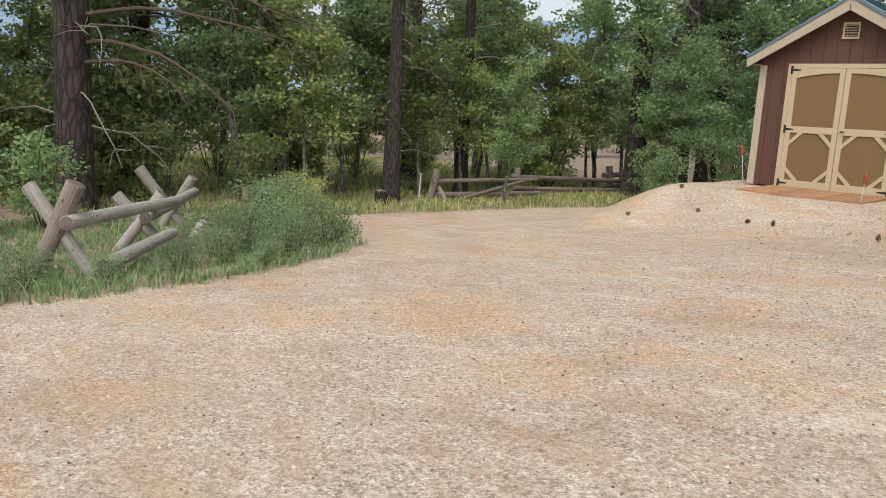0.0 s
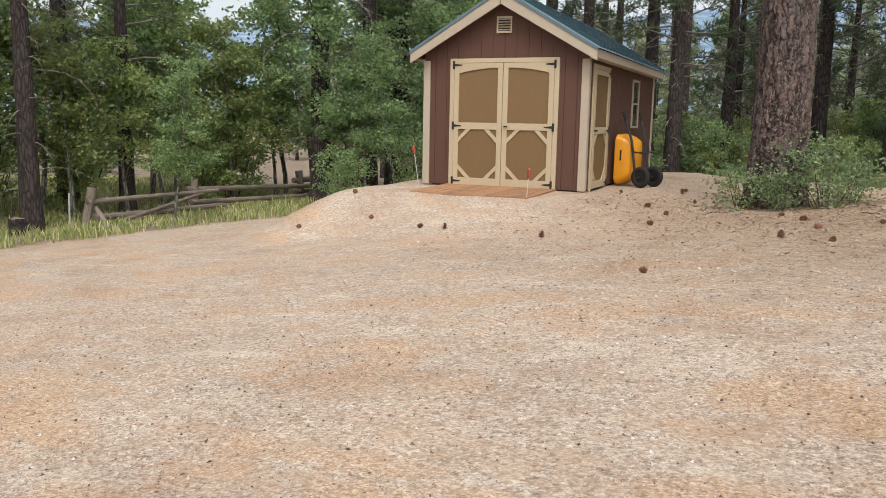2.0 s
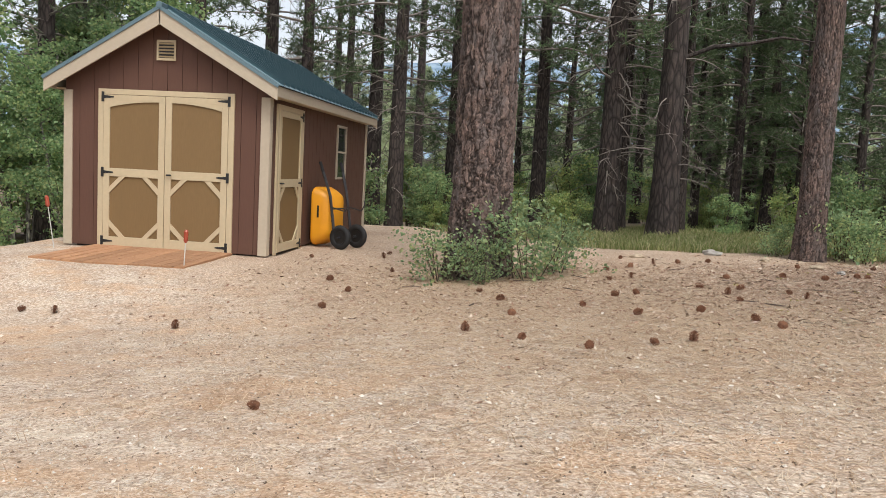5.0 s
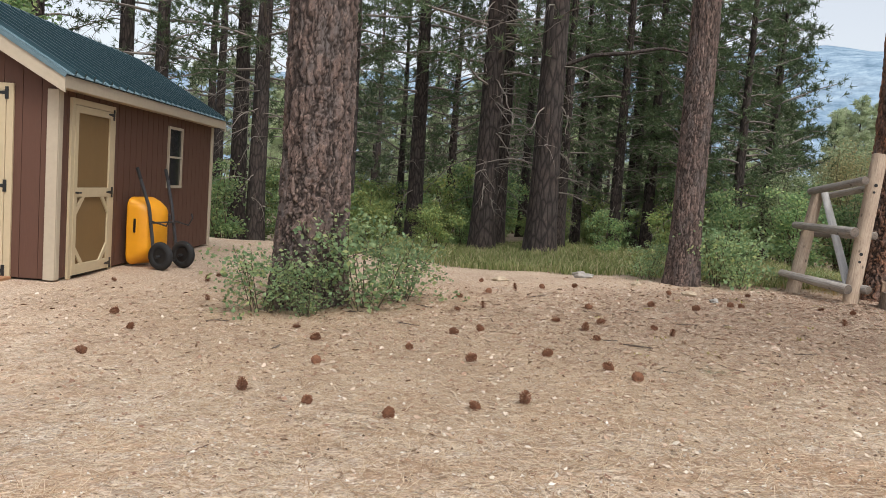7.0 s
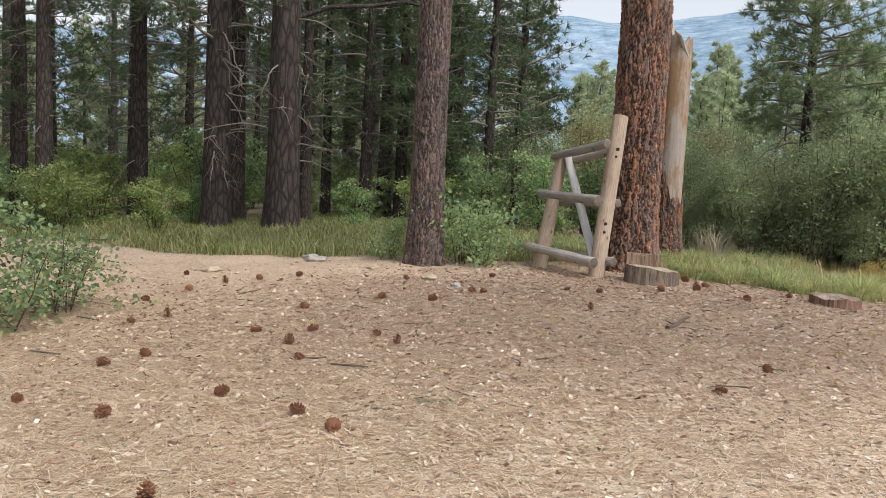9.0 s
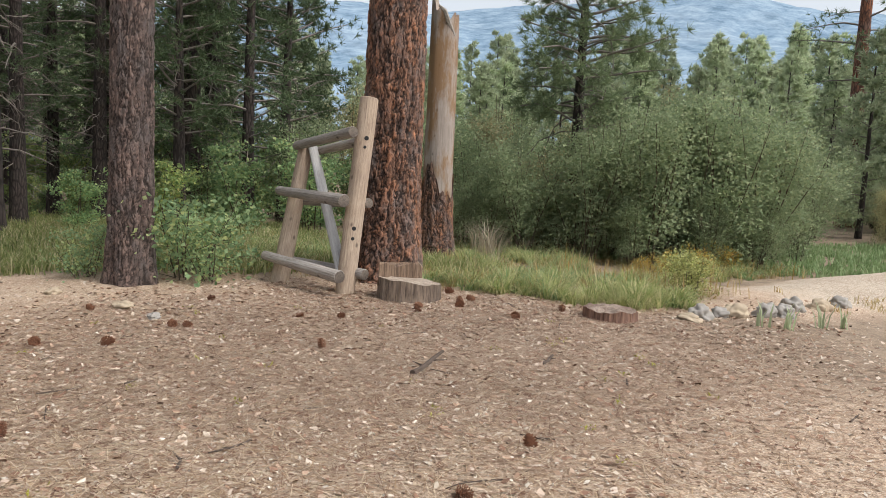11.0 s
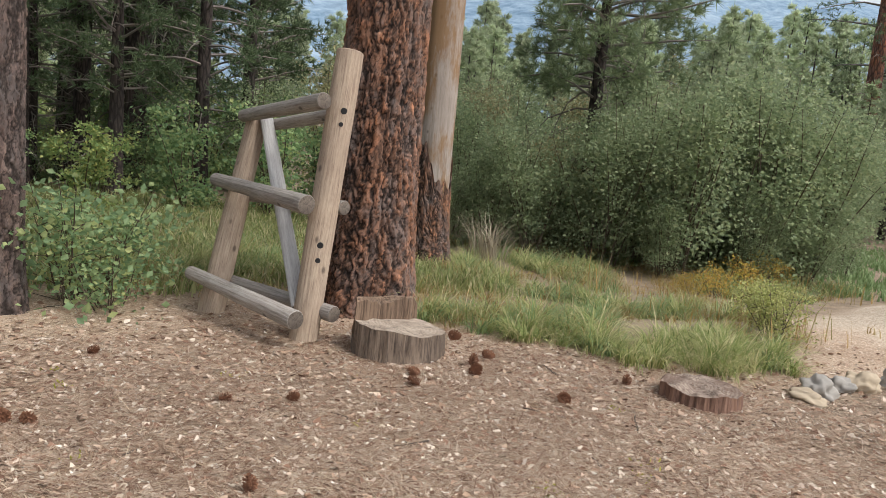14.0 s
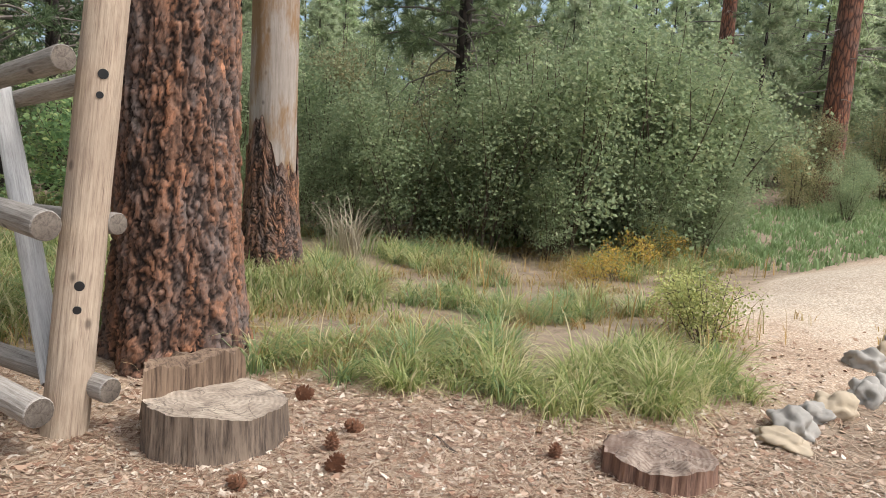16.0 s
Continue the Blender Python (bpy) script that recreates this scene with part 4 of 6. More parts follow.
def build_snag():
    t = thing("dead_snag", "broken dead pine snag, bare grey wood above peeling bark", "dead tree", pose(13.88, 3.59, gz(13.88, 3.59)))
    rng = np.random.default_rng(4)
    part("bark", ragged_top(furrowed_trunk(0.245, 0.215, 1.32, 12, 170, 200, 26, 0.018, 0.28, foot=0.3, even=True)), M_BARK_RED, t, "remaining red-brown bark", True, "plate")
    n, rows = 40, 40
    v = np.zeros((rows, n, 3))
    for i in range(rows):
        for j in range(n):
            a = 2 * math.pi * j / n
            top = 3.25 + 0.3 * noise.noise(Vector((math.cos(a) * 2.2, math.sin(a) * 2.2, 3))) + 0.45 * max(0, math.cos(a - 2.6)) ** 3
            z = 0.4 + (top - 0.4) * i / (rows - 1)
            R = 0.206 - 0.008 * (z - 0.4) + 0.012 * noise.noise(Vector((math.cos(a) * 3, math.sin(a) * 3, z * 0.5)))
            v[i, j] = (math.cos(a) * R, math.sin(a) * R, z)
    i, j = np.meshgrid(np.arange(rows - 1), np.arange(n), indexing="ij")
    k = (j + 1) % n
    s = Shape().add(v, np.stack([i * n + j, i * n + k, (i + 1) * n + k, (i + 1) * n + j], -1).reshape(-1, 4))
    s.add([(0, 0, 3.1), *[tuple(p) for p in v[-1]]], [[0, 1 + c, 1 + (c + 1) % n] for c in range(n)])
    part("bare_wood", s, M_SNAG, t, "bare weathered grey wood", True)
    part("splinter", Shape().tube([(0.05, -0.16, 3.0), (-0.13, -0.2, 3.3), (-0.22, -0.2, 3.36)], [0.03, 0.03, 0.012], 6), M_GREY_WOOD, t)


M_SNAG = wood("snag_wood", (0.41, 0.36, 0.32), (0.26, 0.215, 0.185), 2, scale=3)
_t = M_SNAG.node_tree
_b2 = _t.nodes["Principled BSDF"]
_old = _b2.inputs["Base Color"].links[0].from_socket
_t.links.new(mixed(_t, ramp(_t, noise_tex(_t, coords(_t, (2.2, 2.2, 0.55)), 1.4, 6, 0.7), [(0.44, (0, 0, 0)), (0.54, (0.85,) * 3)]), _old, (0.24, 0.13, 0.05)), _b2.inputs["Base Color"])
build_snag()

# pines of the forest, built once each and then copied
PINES = [pine("pine_tree", 21 + k, 17, 0.24, bare, 2.6, 40, tufts, label="tall pine with dark bark and bare dead lower limbs") for k, (bare, tufts) in enumerate(((4.2, 62), (3.2, 70), (6.0, 56)))]
GREEN = [pine("pine_tree", 41 + k, h, 0.16, bare, 1.9, 14, 74, label="green pine with needles low on the trunk", width=0.012, count=13) for k, (h, bare) in enumerate(((11, 1.6), (9, 2.2)))]
FAR = [pine("pine_tree", 61 + k, h, 0.15, 0.8, 2.0, 0, 52, M_NEEDLE_FAR, label="distant conifer with green needles paled for haze", width=0.05, count=9, tuft=0.36) for k, h in enumerate((12, 10))]
LIGHT = [pine("pine_tree", 91 + k, 17, 0.24, bare, 2.8, 14, 44, label="tall pine standing deep in the wood", width=0.024, count=6, tuft=0.26) for k, bare in enumerate((3.5, 5.0))]
RUST = pine("pine_tree", 81, 18, 0.32, 5.0, 2.6, 30, 50, M_NEEDLE, M_BARK_RUST, label="tall pine with rust-red bark and pale dead limbs")

YOUNG = pine("pine_tree", 83, 8.6, 0.125, 2.5, 1.65, 34, 112, M_NEEDLE_YOUNG, label="young pine with whorled green limbs above the willows", width=0.007, count=32, tuft=0.19)

# named trunks of the view: x, y, scale, kind
for x, y, s, k in ((5.7, 12.0, 0.9, 0), (7.35, 9.3, 1.15, 1), (8.55, 8.4, 1.3, 2), (10.55, 10.6, 0.6, 0), (11.6, 11.6, 0.65, 1), (7.75, 10.9, 0.95, 0), (9.15, 9.9, 0.6, 1), (9.9, 12.2, 0.55, 1),
                   (3.3, 12.0, 0.8, 1), (2.2, 9.5, 0.9, 0), (4.3, 9.2, 0.7, 2), (1.0, 12.5, 1.0, 2), (11.6, 13.5, 0.85, 2), (12.4, 11.3, 0.95, 0), (11.2, 17, 0.9, 2), (13.5, 13.8, 1.1, 1), (14.2, 16.0, 1.05, 0),
                   (-8.5, -1.35, 0.85, 2), (-9.9, -8.1, 1.45, 0), (-12.6, -10.6, 1.1, 1), (-6.6, 6.2, 1.2, 2), (-6.5, 8.6, 1.1, 0), (-9.6, 2.2, 0.8, 1), (-7.2, 12.0, 1.2, 0), (-2.5, 13.5, 1.1, 2)):
    place(PINES[k], x, y, s, 40 * x + 17 * y, (0, 0), 0.05)
HOST = next(o for o in bpy.data.objects if o.name.startswith("pine_tree") and abs(o.matrix_basis.translation.x - 8.55) < 0.01 and abs(o.matrix_basis.translation.y - 8.4) < 0.01)
part("dead_limb", Shape().tube([(0.1, 0.0, 0.0), (0.8, -0.1, 0.28), (1.5, -0.15, 0.36), (2.2, -0.1, 0.52), (2.9, -0.2, 0.42)], [0.05, 0.045, 0.04, 0.03, 0.014], 7), M_BARK_DARK, HOST, "long bare dead limb", m=HOST.matrix_basis.to_3x3().inverted().to_4x4() @ pose(0, 0, 4.0))
rng = np.random.default_rng(77)
for x, y, s, k in ((-3.4, 10.6, 0.9, 1), (-0.6, 11.0, 0.9, 0), (-6.6, 10.2, 0.9, 1), (-13.5, -5.2, 1.2, 1), (-14.5, -9.5, 1.2, 2), (-12.2, -2.4, 1.0, 0), (-13.2, 3.5, 1.1, 1)):
    place(PINES[k], x, y, s, 40 * x, (0, 0), 0.05)
for k in range(24):
    x, y = rng.uniform(-16, 17), rng.uniform(17.5, 48)
    if x > 12 + (y - 14) * 0.25:
        continue
    place((LIGHT + GREEN)[rng.integers(0, 4)], x, y, rng.uniform(0.75, 1.15), rng.uniform(0, 360))
for k in range(9):
    x, y = rng.uniform(-42, -20), rng.uniform(-22, 26)
    place((LIGHT + GREEN)[rng.integers(0, 4)], x, y, rng.uniform(0.8, 1.2), rng.uniform(0, 360))
for x, y, s, k in ((11.8, 9.6, 0.8, 1), (13.2, 9.9, 0.85, 0), (14.5, 11.5, 0.9, 1), (10.8, 11.8, 0.8, 0), (13.8, 17, 1.0, 0), (15.6, 14.5, 0.9, 1), (3.2, 16, 1.0, 0), (6.6, 18, 1.1, 1), (-11.5, -7.2, 0.7, 0), (-10.6, -10.4, 0.6, 1)):
    place(GREEN[k], x, y, s, 50 * x)
for x, y, s in ((36.0, 11.7, 1.0), (29.5, 5.2, 1.0), (33.5, 3.2, 0.85)):
    place(RUST, x, y, s, 30 * x)
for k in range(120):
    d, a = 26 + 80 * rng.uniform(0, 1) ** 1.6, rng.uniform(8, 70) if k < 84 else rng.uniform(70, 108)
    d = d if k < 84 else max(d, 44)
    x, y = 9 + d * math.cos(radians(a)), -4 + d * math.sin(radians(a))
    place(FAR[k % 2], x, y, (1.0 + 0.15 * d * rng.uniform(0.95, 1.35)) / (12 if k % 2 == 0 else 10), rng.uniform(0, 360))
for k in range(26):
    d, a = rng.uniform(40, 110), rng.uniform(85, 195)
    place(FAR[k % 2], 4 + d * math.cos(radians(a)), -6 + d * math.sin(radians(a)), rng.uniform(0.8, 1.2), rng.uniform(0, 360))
# a loose screen of haze-paled young pines beyond the willows
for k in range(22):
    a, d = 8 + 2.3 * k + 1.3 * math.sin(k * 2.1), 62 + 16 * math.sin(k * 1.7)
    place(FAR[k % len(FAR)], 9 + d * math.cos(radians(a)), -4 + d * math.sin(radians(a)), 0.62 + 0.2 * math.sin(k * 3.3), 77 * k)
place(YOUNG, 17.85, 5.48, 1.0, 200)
# haze-paled conifers crowding behind the willows
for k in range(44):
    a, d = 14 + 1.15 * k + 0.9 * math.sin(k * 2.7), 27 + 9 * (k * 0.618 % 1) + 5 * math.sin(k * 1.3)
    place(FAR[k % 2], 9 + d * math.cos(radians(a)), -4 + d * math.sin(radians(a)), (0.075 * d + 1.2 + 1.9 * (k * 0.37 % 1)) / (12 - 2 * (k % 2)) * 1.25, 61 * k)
for t in (*PINES, *GREEN, *FAR, *LIGHT, RUST, YOUNG):
    erase(t)


def sweeping_limbs():
    """Long bare limbs that sweep out and down from the big pine by the buck fence."""
    rng = np.random.default_rng(14)
    # these limbs belong to the standing pine at this spot
    t = thing("fallen_limb", "long bare dead limbs sweeping out from a pine trunk", "branch", pose(-9.9, -8.1, gz(-9.9, -8.1)))
    for k, (z, ln, a) in enumerate(((3.6, 4.4, 38), (3.1, 3.6, 30), (4.2, 4.8, 48), (2.7, 2.6, 20), (3.8, 3.0, -30), (4.6, 4.0, 60))):
        p, r = limb(rng, (0, 0, z), (math.cos(radians(a)), math.sin(radians(a)), 0.35), ln, 0.045, 0.9, 10, 0.07)
        s = Shape().tube(p, r, 6, False)
        for q in range(16):
            i = rng.integers(3, 11)
            p2, r2 = limb(rng, p[i], rng.normal(0, 0.6, 3) + (p[i] - p[i - 1]) * 2 + np.array([0, 0, -0.5]), rng.uniform(0.3, 1.1), 0.010, 0.6, 4, 0.15)
            s.tube(p2, r2, 4, False)
        tagged(part("limb", s, M_STEM, t), kind="stuff")


sweeping_limbs()

# ---- hills beyond the valley ----
def build_hills():
    az = np.radians(np.arange(-40, 236, 1.2))
    peak = np.interp(np.degrees(az), [-40, 10, 30, 40, 50, 57, 64, 80, 100, 140, 235], [130, 190, 262, 312, 285, 262, 285, 230, 195, 150, 140])
    v = []
    prof = [(420, 0.0), (600, 0.14), (800, 0.36), (1000, 0.6), (1200, 0.8), (1400, 0.95), (1550, 1.0), (1900, 0.9)]
    for r, f in prof:
        for a, p in zip(az, peak):
            x, y = 8 + r * math.cos(a), -5 + r * math.sin(a)
            n = noise.fractal(Vector((x * 0.004, y * 0.004, 1.0)), 1.0, 2.0, 4) * 28 * min(1, f * 2)
            v.append((x, y, -4 + p * f + n))
    n, m = len(prof), len(az)
    f = [[i * m + j, i * m + j + 1, (i + 1) * m + j + 1, (i + 1) * m + j] for i in range(n - 1) for j in range(m - 1)]
    mat, t, b = nodes_of("hazed_hill_forest", 1.0)
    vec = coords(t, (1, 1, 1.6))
    # blue-grey tones carry the distance haze, painted into the hill colour
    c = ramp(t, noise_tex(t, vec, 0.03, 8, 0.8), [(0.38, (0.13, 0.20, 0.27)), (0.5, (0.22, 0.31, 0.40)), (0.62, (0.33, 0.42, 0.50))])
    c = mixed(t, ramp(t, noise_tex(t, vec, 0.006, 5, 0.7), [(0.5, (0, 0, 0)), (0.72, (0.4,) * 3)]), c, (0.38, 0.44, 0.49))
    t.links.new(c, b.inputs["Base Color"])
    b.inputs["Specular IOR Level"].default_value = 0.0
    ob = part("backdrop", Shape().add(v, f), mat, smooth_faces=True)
    tagged(ob, "forested hills across the valley, blue haze painted into their colour", "hills", kind="structure")


build_hills()

# ---- leafy trees and shrubs, each kind built once and copied ----
ASPENS = [broadleaf("leafy_tree", 101 + k, h, 0.06, low, 1.9, 6200, 0.10, (M_LEAF, M_LEAF_LIGHT)[k], label="slender young tree with green leaves and pale bark", category="tree", group="leafy trees", clumps=40) for k, (h, low) in enumerate(((6.5, 0.24), (5.2, 0.2)))]
BUSHES = [broadleaf("shrub", 111 + k, 2.2, 0.018, 0.1, 1.5, 2800, 0.085, mat, M_STEM, 7, "leafy green undergrowth shrub", "shrub", "undergrowth shrubs", 30) for k, mat in enumerate((M_LEAF, M_LEAF_LIGHT))]
WILLOWS = [broadleaf("willow_shrub", 121 + k, 3.1, 0.016, 0.04, 1.9, 9500, 0.058, M_LEAF_OLIVE if k == 2 else M_LEAF_GREY, M_STEM, 12, "tall grey-green willow shrub in a thicket", "shrub", "willow thicket", 60, 0.8) for k in range(3)]
ROSES = [broadleaf("rose_shrub", 131 + k, 0.95, 0.008, 0.05, 1.15, 1500, 0.052, M_LEAF_BLUE, M_STEM, 9, "low wild rose shrub with small green leaves", "shrub", "", 44) for k in range(2)]
FLOWER = broadleaf("flowering_shrub", 143, 1.05, 0.006, 0.75, 0.42, 420, 0.05, M_CREAM_FLOWER, M_STEM, 7, "cream flower heads on thin stems beside the shed", "shrub", "", 28)
LIME = broadleaf("weed_clump", 142, 0.8, 0.006, 0.1, 0.7, 2400, 0.034, M_LIME, M_STEM, 16, "lime-green weed clump with thin upright stems", "weed", "", 60)
PALE = broadleaf("yellow_shrub", 141, 0.9, 0.008, 0.08, 0.9, 1100, 0.045, M_YELLOW_WEED, M_STEM, 10, "yellow-green weedy shrub with thin stems", "shrub", "", 50)

rng = np.random.default_rng(5)
# wood behind the rail fence and left of the shed
for x, y, s in ((-9.3, -3.2, 1.0), (-10.6, -1.2, 1.05), (-9.4, 2.0, 0.9), (-9.8, 3.6, 1.0), (-9.6, 0.6, 0.95), (-9.6, 6.2, 1.1), (-9.9, 8.6, 1.05), (-4.9, 5.6, 0.85), (-3.4, 4.6, 0.72), (-2.6, 6.6, 0.85), (-11.5, -5.5, 1.0),
                (-12.2, 0.5, 1.2), (-11.6, 5.0, 1.2), (-5.4, 9.4, 1.2), (-13.5, -3.0, 1.15), (-14.5, -7.5, 1.0), (-6.9, 0.9, 0.62), (-8.6, 8.8, 1.1)):
    place(ASPENS[int(abs(x * 7)) % 2 if x < -7 else 0], x, y, s, 57 * x)
for x, y, s in ((-10.2, -4.4, 1.1), (-11.0, -2.8, 1.3), (-10.9, 0.8, 1.2), (-10.6, 4.9, 1.3), (-10.2, 9.6, 1.4), (-7.4, 9.4, 1.3), (-12.8, -6.4, 1.3), (-13.0, 5.6, 1.6),
                (-4.0, 7.0, 1.0), (-5.6, 6.2, 1.1), (-2.2, 8.4, 1.1), (-15.0, 8.5, 1.8), (-9.0, 13.5, 1.8), (-5.0, 12.5, 1.6), (-16.0, -10.5, 1.7), (-12.6, -9.9, 1.2)):
    place(ASPENS[int(abs(x * 11 + y)) % 2 if x < -7 else 0], x, y, s, 91 * x)
for x, y, s, k in ((-7.9, -9.3, 0.8, 0), (-10.4, -6.6, 1.0, 1), (-12.0, -8.6, 0.9, 1), (-9.4, -4.6, 0.8, 1), (-11.2, -3.6, 1.0, 0), (-7.4, -10.6, 0.6, 1), (-9.2, -11.4, 0.9, 0), (-2.3, 3.2, 0.75, 0), (-3.5, 2.8, 0.7, 0), (-2.0, 4.8, 1.0, 0), (-3.2, 6.3, 1.1, 0), (-4.6, 4.0, 0.7, 0),
                   (-10.8, 1.4, 0.9, 1), (-10.2, 5.4, 1.0, 1), (-13.0, -1.0, 1.2, 0), (-14.2, 2.0, 1.2, 1), (-12.2, 8.0, 1.3, 0), (-9.0, 11.5, 1.3, 1), (-13.0, -12.0, 1.0, 1), (-3.0, 9.0, 1.2, 0)):
    place(BUSHES[k], x, y, s, 71 * x)
for k in range(34):
    x, y = rng.uniform(-26, -10), rng.uniform(-18, 16)
    place(BUSHES[k % 2], x, y, rng.uniform(1.0, 1.7), rng.uniform(0, 360))
# undergrowth of the pine wood
for x, y, s, k in ((3.4, 8.6, 0.7, 0), (4.8, 7.8, 0.65, 1), (3.0, 10.4, 0.9, 0), (6.4, 7.2, 0.5, 1), (1.6, 9.0, 0.9, 0), (11.0, 7.2, 0.6, 1), (12.4, 7.6, 0.75, 0), (13.6, 7.4, 0.8, 0), (14.8, 7.8, 0.9, 0), (10.0, 8.4, 0.5, 0)):
    place(BUSHES[k], x, y, s, 31 * x)
for k in range(26):
    x, y = 3.4 + 9.6 * (k * 0.618 % 1), 8.2 + 6.5 * (k * 0.414 % 1)
    if min(math.hypot(x - a, y - b) for a, b in ((8.55, 8.4), (7.35, 9.3), (7.75, 10.9), (6.0, 11.8))) > 0.8:
        place(BUSHES[1 - k % 3 // 2], x, y, 0.34 + 0.3 * (k * 0.37 % 1), 47 * k)
for k in range(58):
    x, y = rng.uniform(-2, 17), rng.uniform(11.5, 30)
    place(BUSHES[rng.integers(0, 2)], x, y, rng.uniform(0.65, 1.25), rng.uniform(0, 360))
# willow thicket
for x, y, s in ((14.9, 6.2, 0.9), (15.9, 5.4, 0.85), (16.9, 4.9, 0.8), (17.8, 4.4, 0.85), (18.7, 3.9, 0.9), (19.7, 3.9, 0.95), (20.8, 4.0, 0.85), (16.4, 6.8, 1.0), (17.7, 6.2, 1.05), (19.0, 5.8, 1.1), (20.4, 5.6, 1.1), (21.8, 5.4, 1.0), (15.4, 7.8, 1.0), (17.0, 8.4, 1.15),
                (18.8, 8.0, 1.1), (21.6, 7.6, 1.2), (23.4, 6.8, 1.15), (24.8, 5.6, 1.0), (26.5, 6.6, 1.1), (23.0, 9.4, 1.3), (19.5, 10.6, 1.3), (16.0, 10.6, 1.2), (26.0, 9.0, 1.3), (21.5, 12.5, 1.4), (28.5, 8.8, 1.2), (17.8, 13.0, 1.4), (25.0, 13.0, 1.5), (30.5, 11.5, 1.4), (14.2, 9.2, 0.95), (27.2, 3.9, 0.6), (29.3, 3.4, 0.7), (31.5, 4.6, 0.9), (34.0, 6.6, 1.0), (25.6, 3.2, 0.45), (28.2, 5.0, 0.8), (30.0, 2.4, 0.55), (32.6, 2.6, 0.7), (33.4, 5.2, 1.0), (36.0, 4.0, 1.0), (26.6, 4.6, 0.7), (31.0, 7.4, 1.1)):
    place(WILLOWS[(0, 2, 1, 0, 2)[int(abs(x * 5 + y * 3)) % 5]], x, y, s * (0.64 + 0.26 * (x * 7.3 % 1)), 43 * x)
for k in range(13):
    x, y = 14.6 + 0.56 * k, 5.3 - 0.17 * k + 0.25 * (k % 2)
    place(WILLOWS[k % 2], x, y, 0.36 + 0.12 * (k * 0.37 % 1), 50 * k)
for x, y, s, k in ((16.9, 4.0, 0.75, 0), (17.75, 3.45, 0.92, 1), (18.7, 3.1, 0.98, 0), (19.6, 2.9, 0.92, 1), (18.4, 4.1, 1.02, 1), (19.5, 3.9, 1.02, 0), (20.6, 3.3, 0.85, 0), (16.1, 4.5, 0.68, 1), (17.3, 3.3, 0.4, 1), (18.3, 2.75, 0.42, 0), (19.2, 2.5, 0.4, 1)):
    place(WILLOWS[k], x, y, s, 60 * x)
for k in range(16):
    a, d = rng.uniform(0, 62), rng.uniform(26, 44)
    place(WILLOWS[k % 3], 9 + d * math.cos(radians(a)), -4 + d * math.sin(radians(a)), rng.uniform(1.2, 1.7), rng.uniform(0, 360))
# shrubs that stand by themselves
for x, y, s, k in ((4.75, -0.62, 0.85, 0), (5.75, -0.45, 1.1, 1), (5.25, -0.85, 0.55, 1), (6.05, 0.1, 0.9, 0), (10.2, 2.05, 1.05, 0), (10.35, 1.75, 0.7, 1), (9.35, 2.35, 0.6, 1)):
    tagged(place(ROSES[k], x, y, s, 67 * x), "wild rose shrub at the foot of a pine")
for x, y, s, k in ((-3.3, -7.6, 0.8, 0), (-4.2, -7.2, 0.85, 1), (-2.5, -7.7, 0.75, 1), (-5.2, -6.7, 1.1, 0), (-3.2, -8.6, 0.8, 0), (-2.0, -8.6, 0.6, 1), (-6.0, -6.2, 1.0, 1), (-6.7, -5.7, 0.9, 0), (-2.0, -11.5, 0.5, 1), (-1.9, -10.0, 0.42, 0), (-1.7, -10.9, 0.36, 1), (-1.5, -11.9, 0.4, 0), (-2.2, -9.4, 0.5, 1), (-2.4, -12.4, 0.6, 0), (-2.6, -8.9, 0.6, 1), (-1.6, -9.2, 0.35, 1)):
    tagged(place(ROSES[k], x, y, s, 67 * x), "low green shrub on the verge of the gravel drive", group="verge shrubs")
for x, y, s in ((17.0, 2.2, 0.5), (17.7, 2.4, 0.55), (18.3, 2.55, 0.6), (16.2, 1.85, 0.4)):
    place(PALE, x, y, s, 83 * x)
place(FLOWER, -2.33, 3.29, 1.0)
for x, y, s in ((-7.2, -4.9, 1.2), (-7.9, -4.5, 1.3), (-6.7, -5.3, 1.0), (14.95, 0.0, 0.72), (15.25, 0.3, 0.6)):
    place(LIME, x, y, s, 83 * x)
for t in (*ASPENS, *BUSHES, *WILLOWS, *ROSES, PALE, LIME, FLOWER):
    erase(t)


# ---- grass ----
def blades(name, seed, centres, height, material, label, per=13, width=0.006, lean=0.55, clump=0.055):
    rng = np.random.default_rng(seed)
    c = np.repeat(centres, per, 0)
    n = len(c)
    c = c + np.column_stack([rng.normal(0, clump, (n, 2)), np.zeros(n)])
    c[:, 2] = land(c[:, 0], c[:, 1]) - 0.01
    h = height * np.repeat(rng.uniform(0.45, 1.15, len(centres)), per) * rng.uniform(0.55, 1.1, n)
    a = rng.uniform(0, 2 * math.pi, n)
    d = np.column_stack([np.cos(a), np.sin(a), np.zeros(n)])
    side = np.column_stack([-np.sin(a), np.cos(a), np.zeros(n)]) * width * rng.uniform(0.6, 1.3, n)[:, None]
    bend = (lean * rng.uniform(0.2, 1.2, n) * h)[:, None]
    up = np.array([0, 0, 1.0])
    mid = c + d * bend * 0.3 + up * (h * 0.62)[:, None]
    tip = c + d * bend + up * h[:, None]
    v = np.stack([c - side, c + side, mid - side * 0.8, mid + side * 0.8, tip], 1).reshape(-1, 3)
    k = np.arange(n)[:, None] * 5
    s = Shape().add(v, k + np.array([[0, 1, 3, 2]]))
    s.f.append((k + np.array([[2, 3, 4]])))
    ob = part(name, s, material)
    return tagged(ob, label, "grass", kind="stuff")


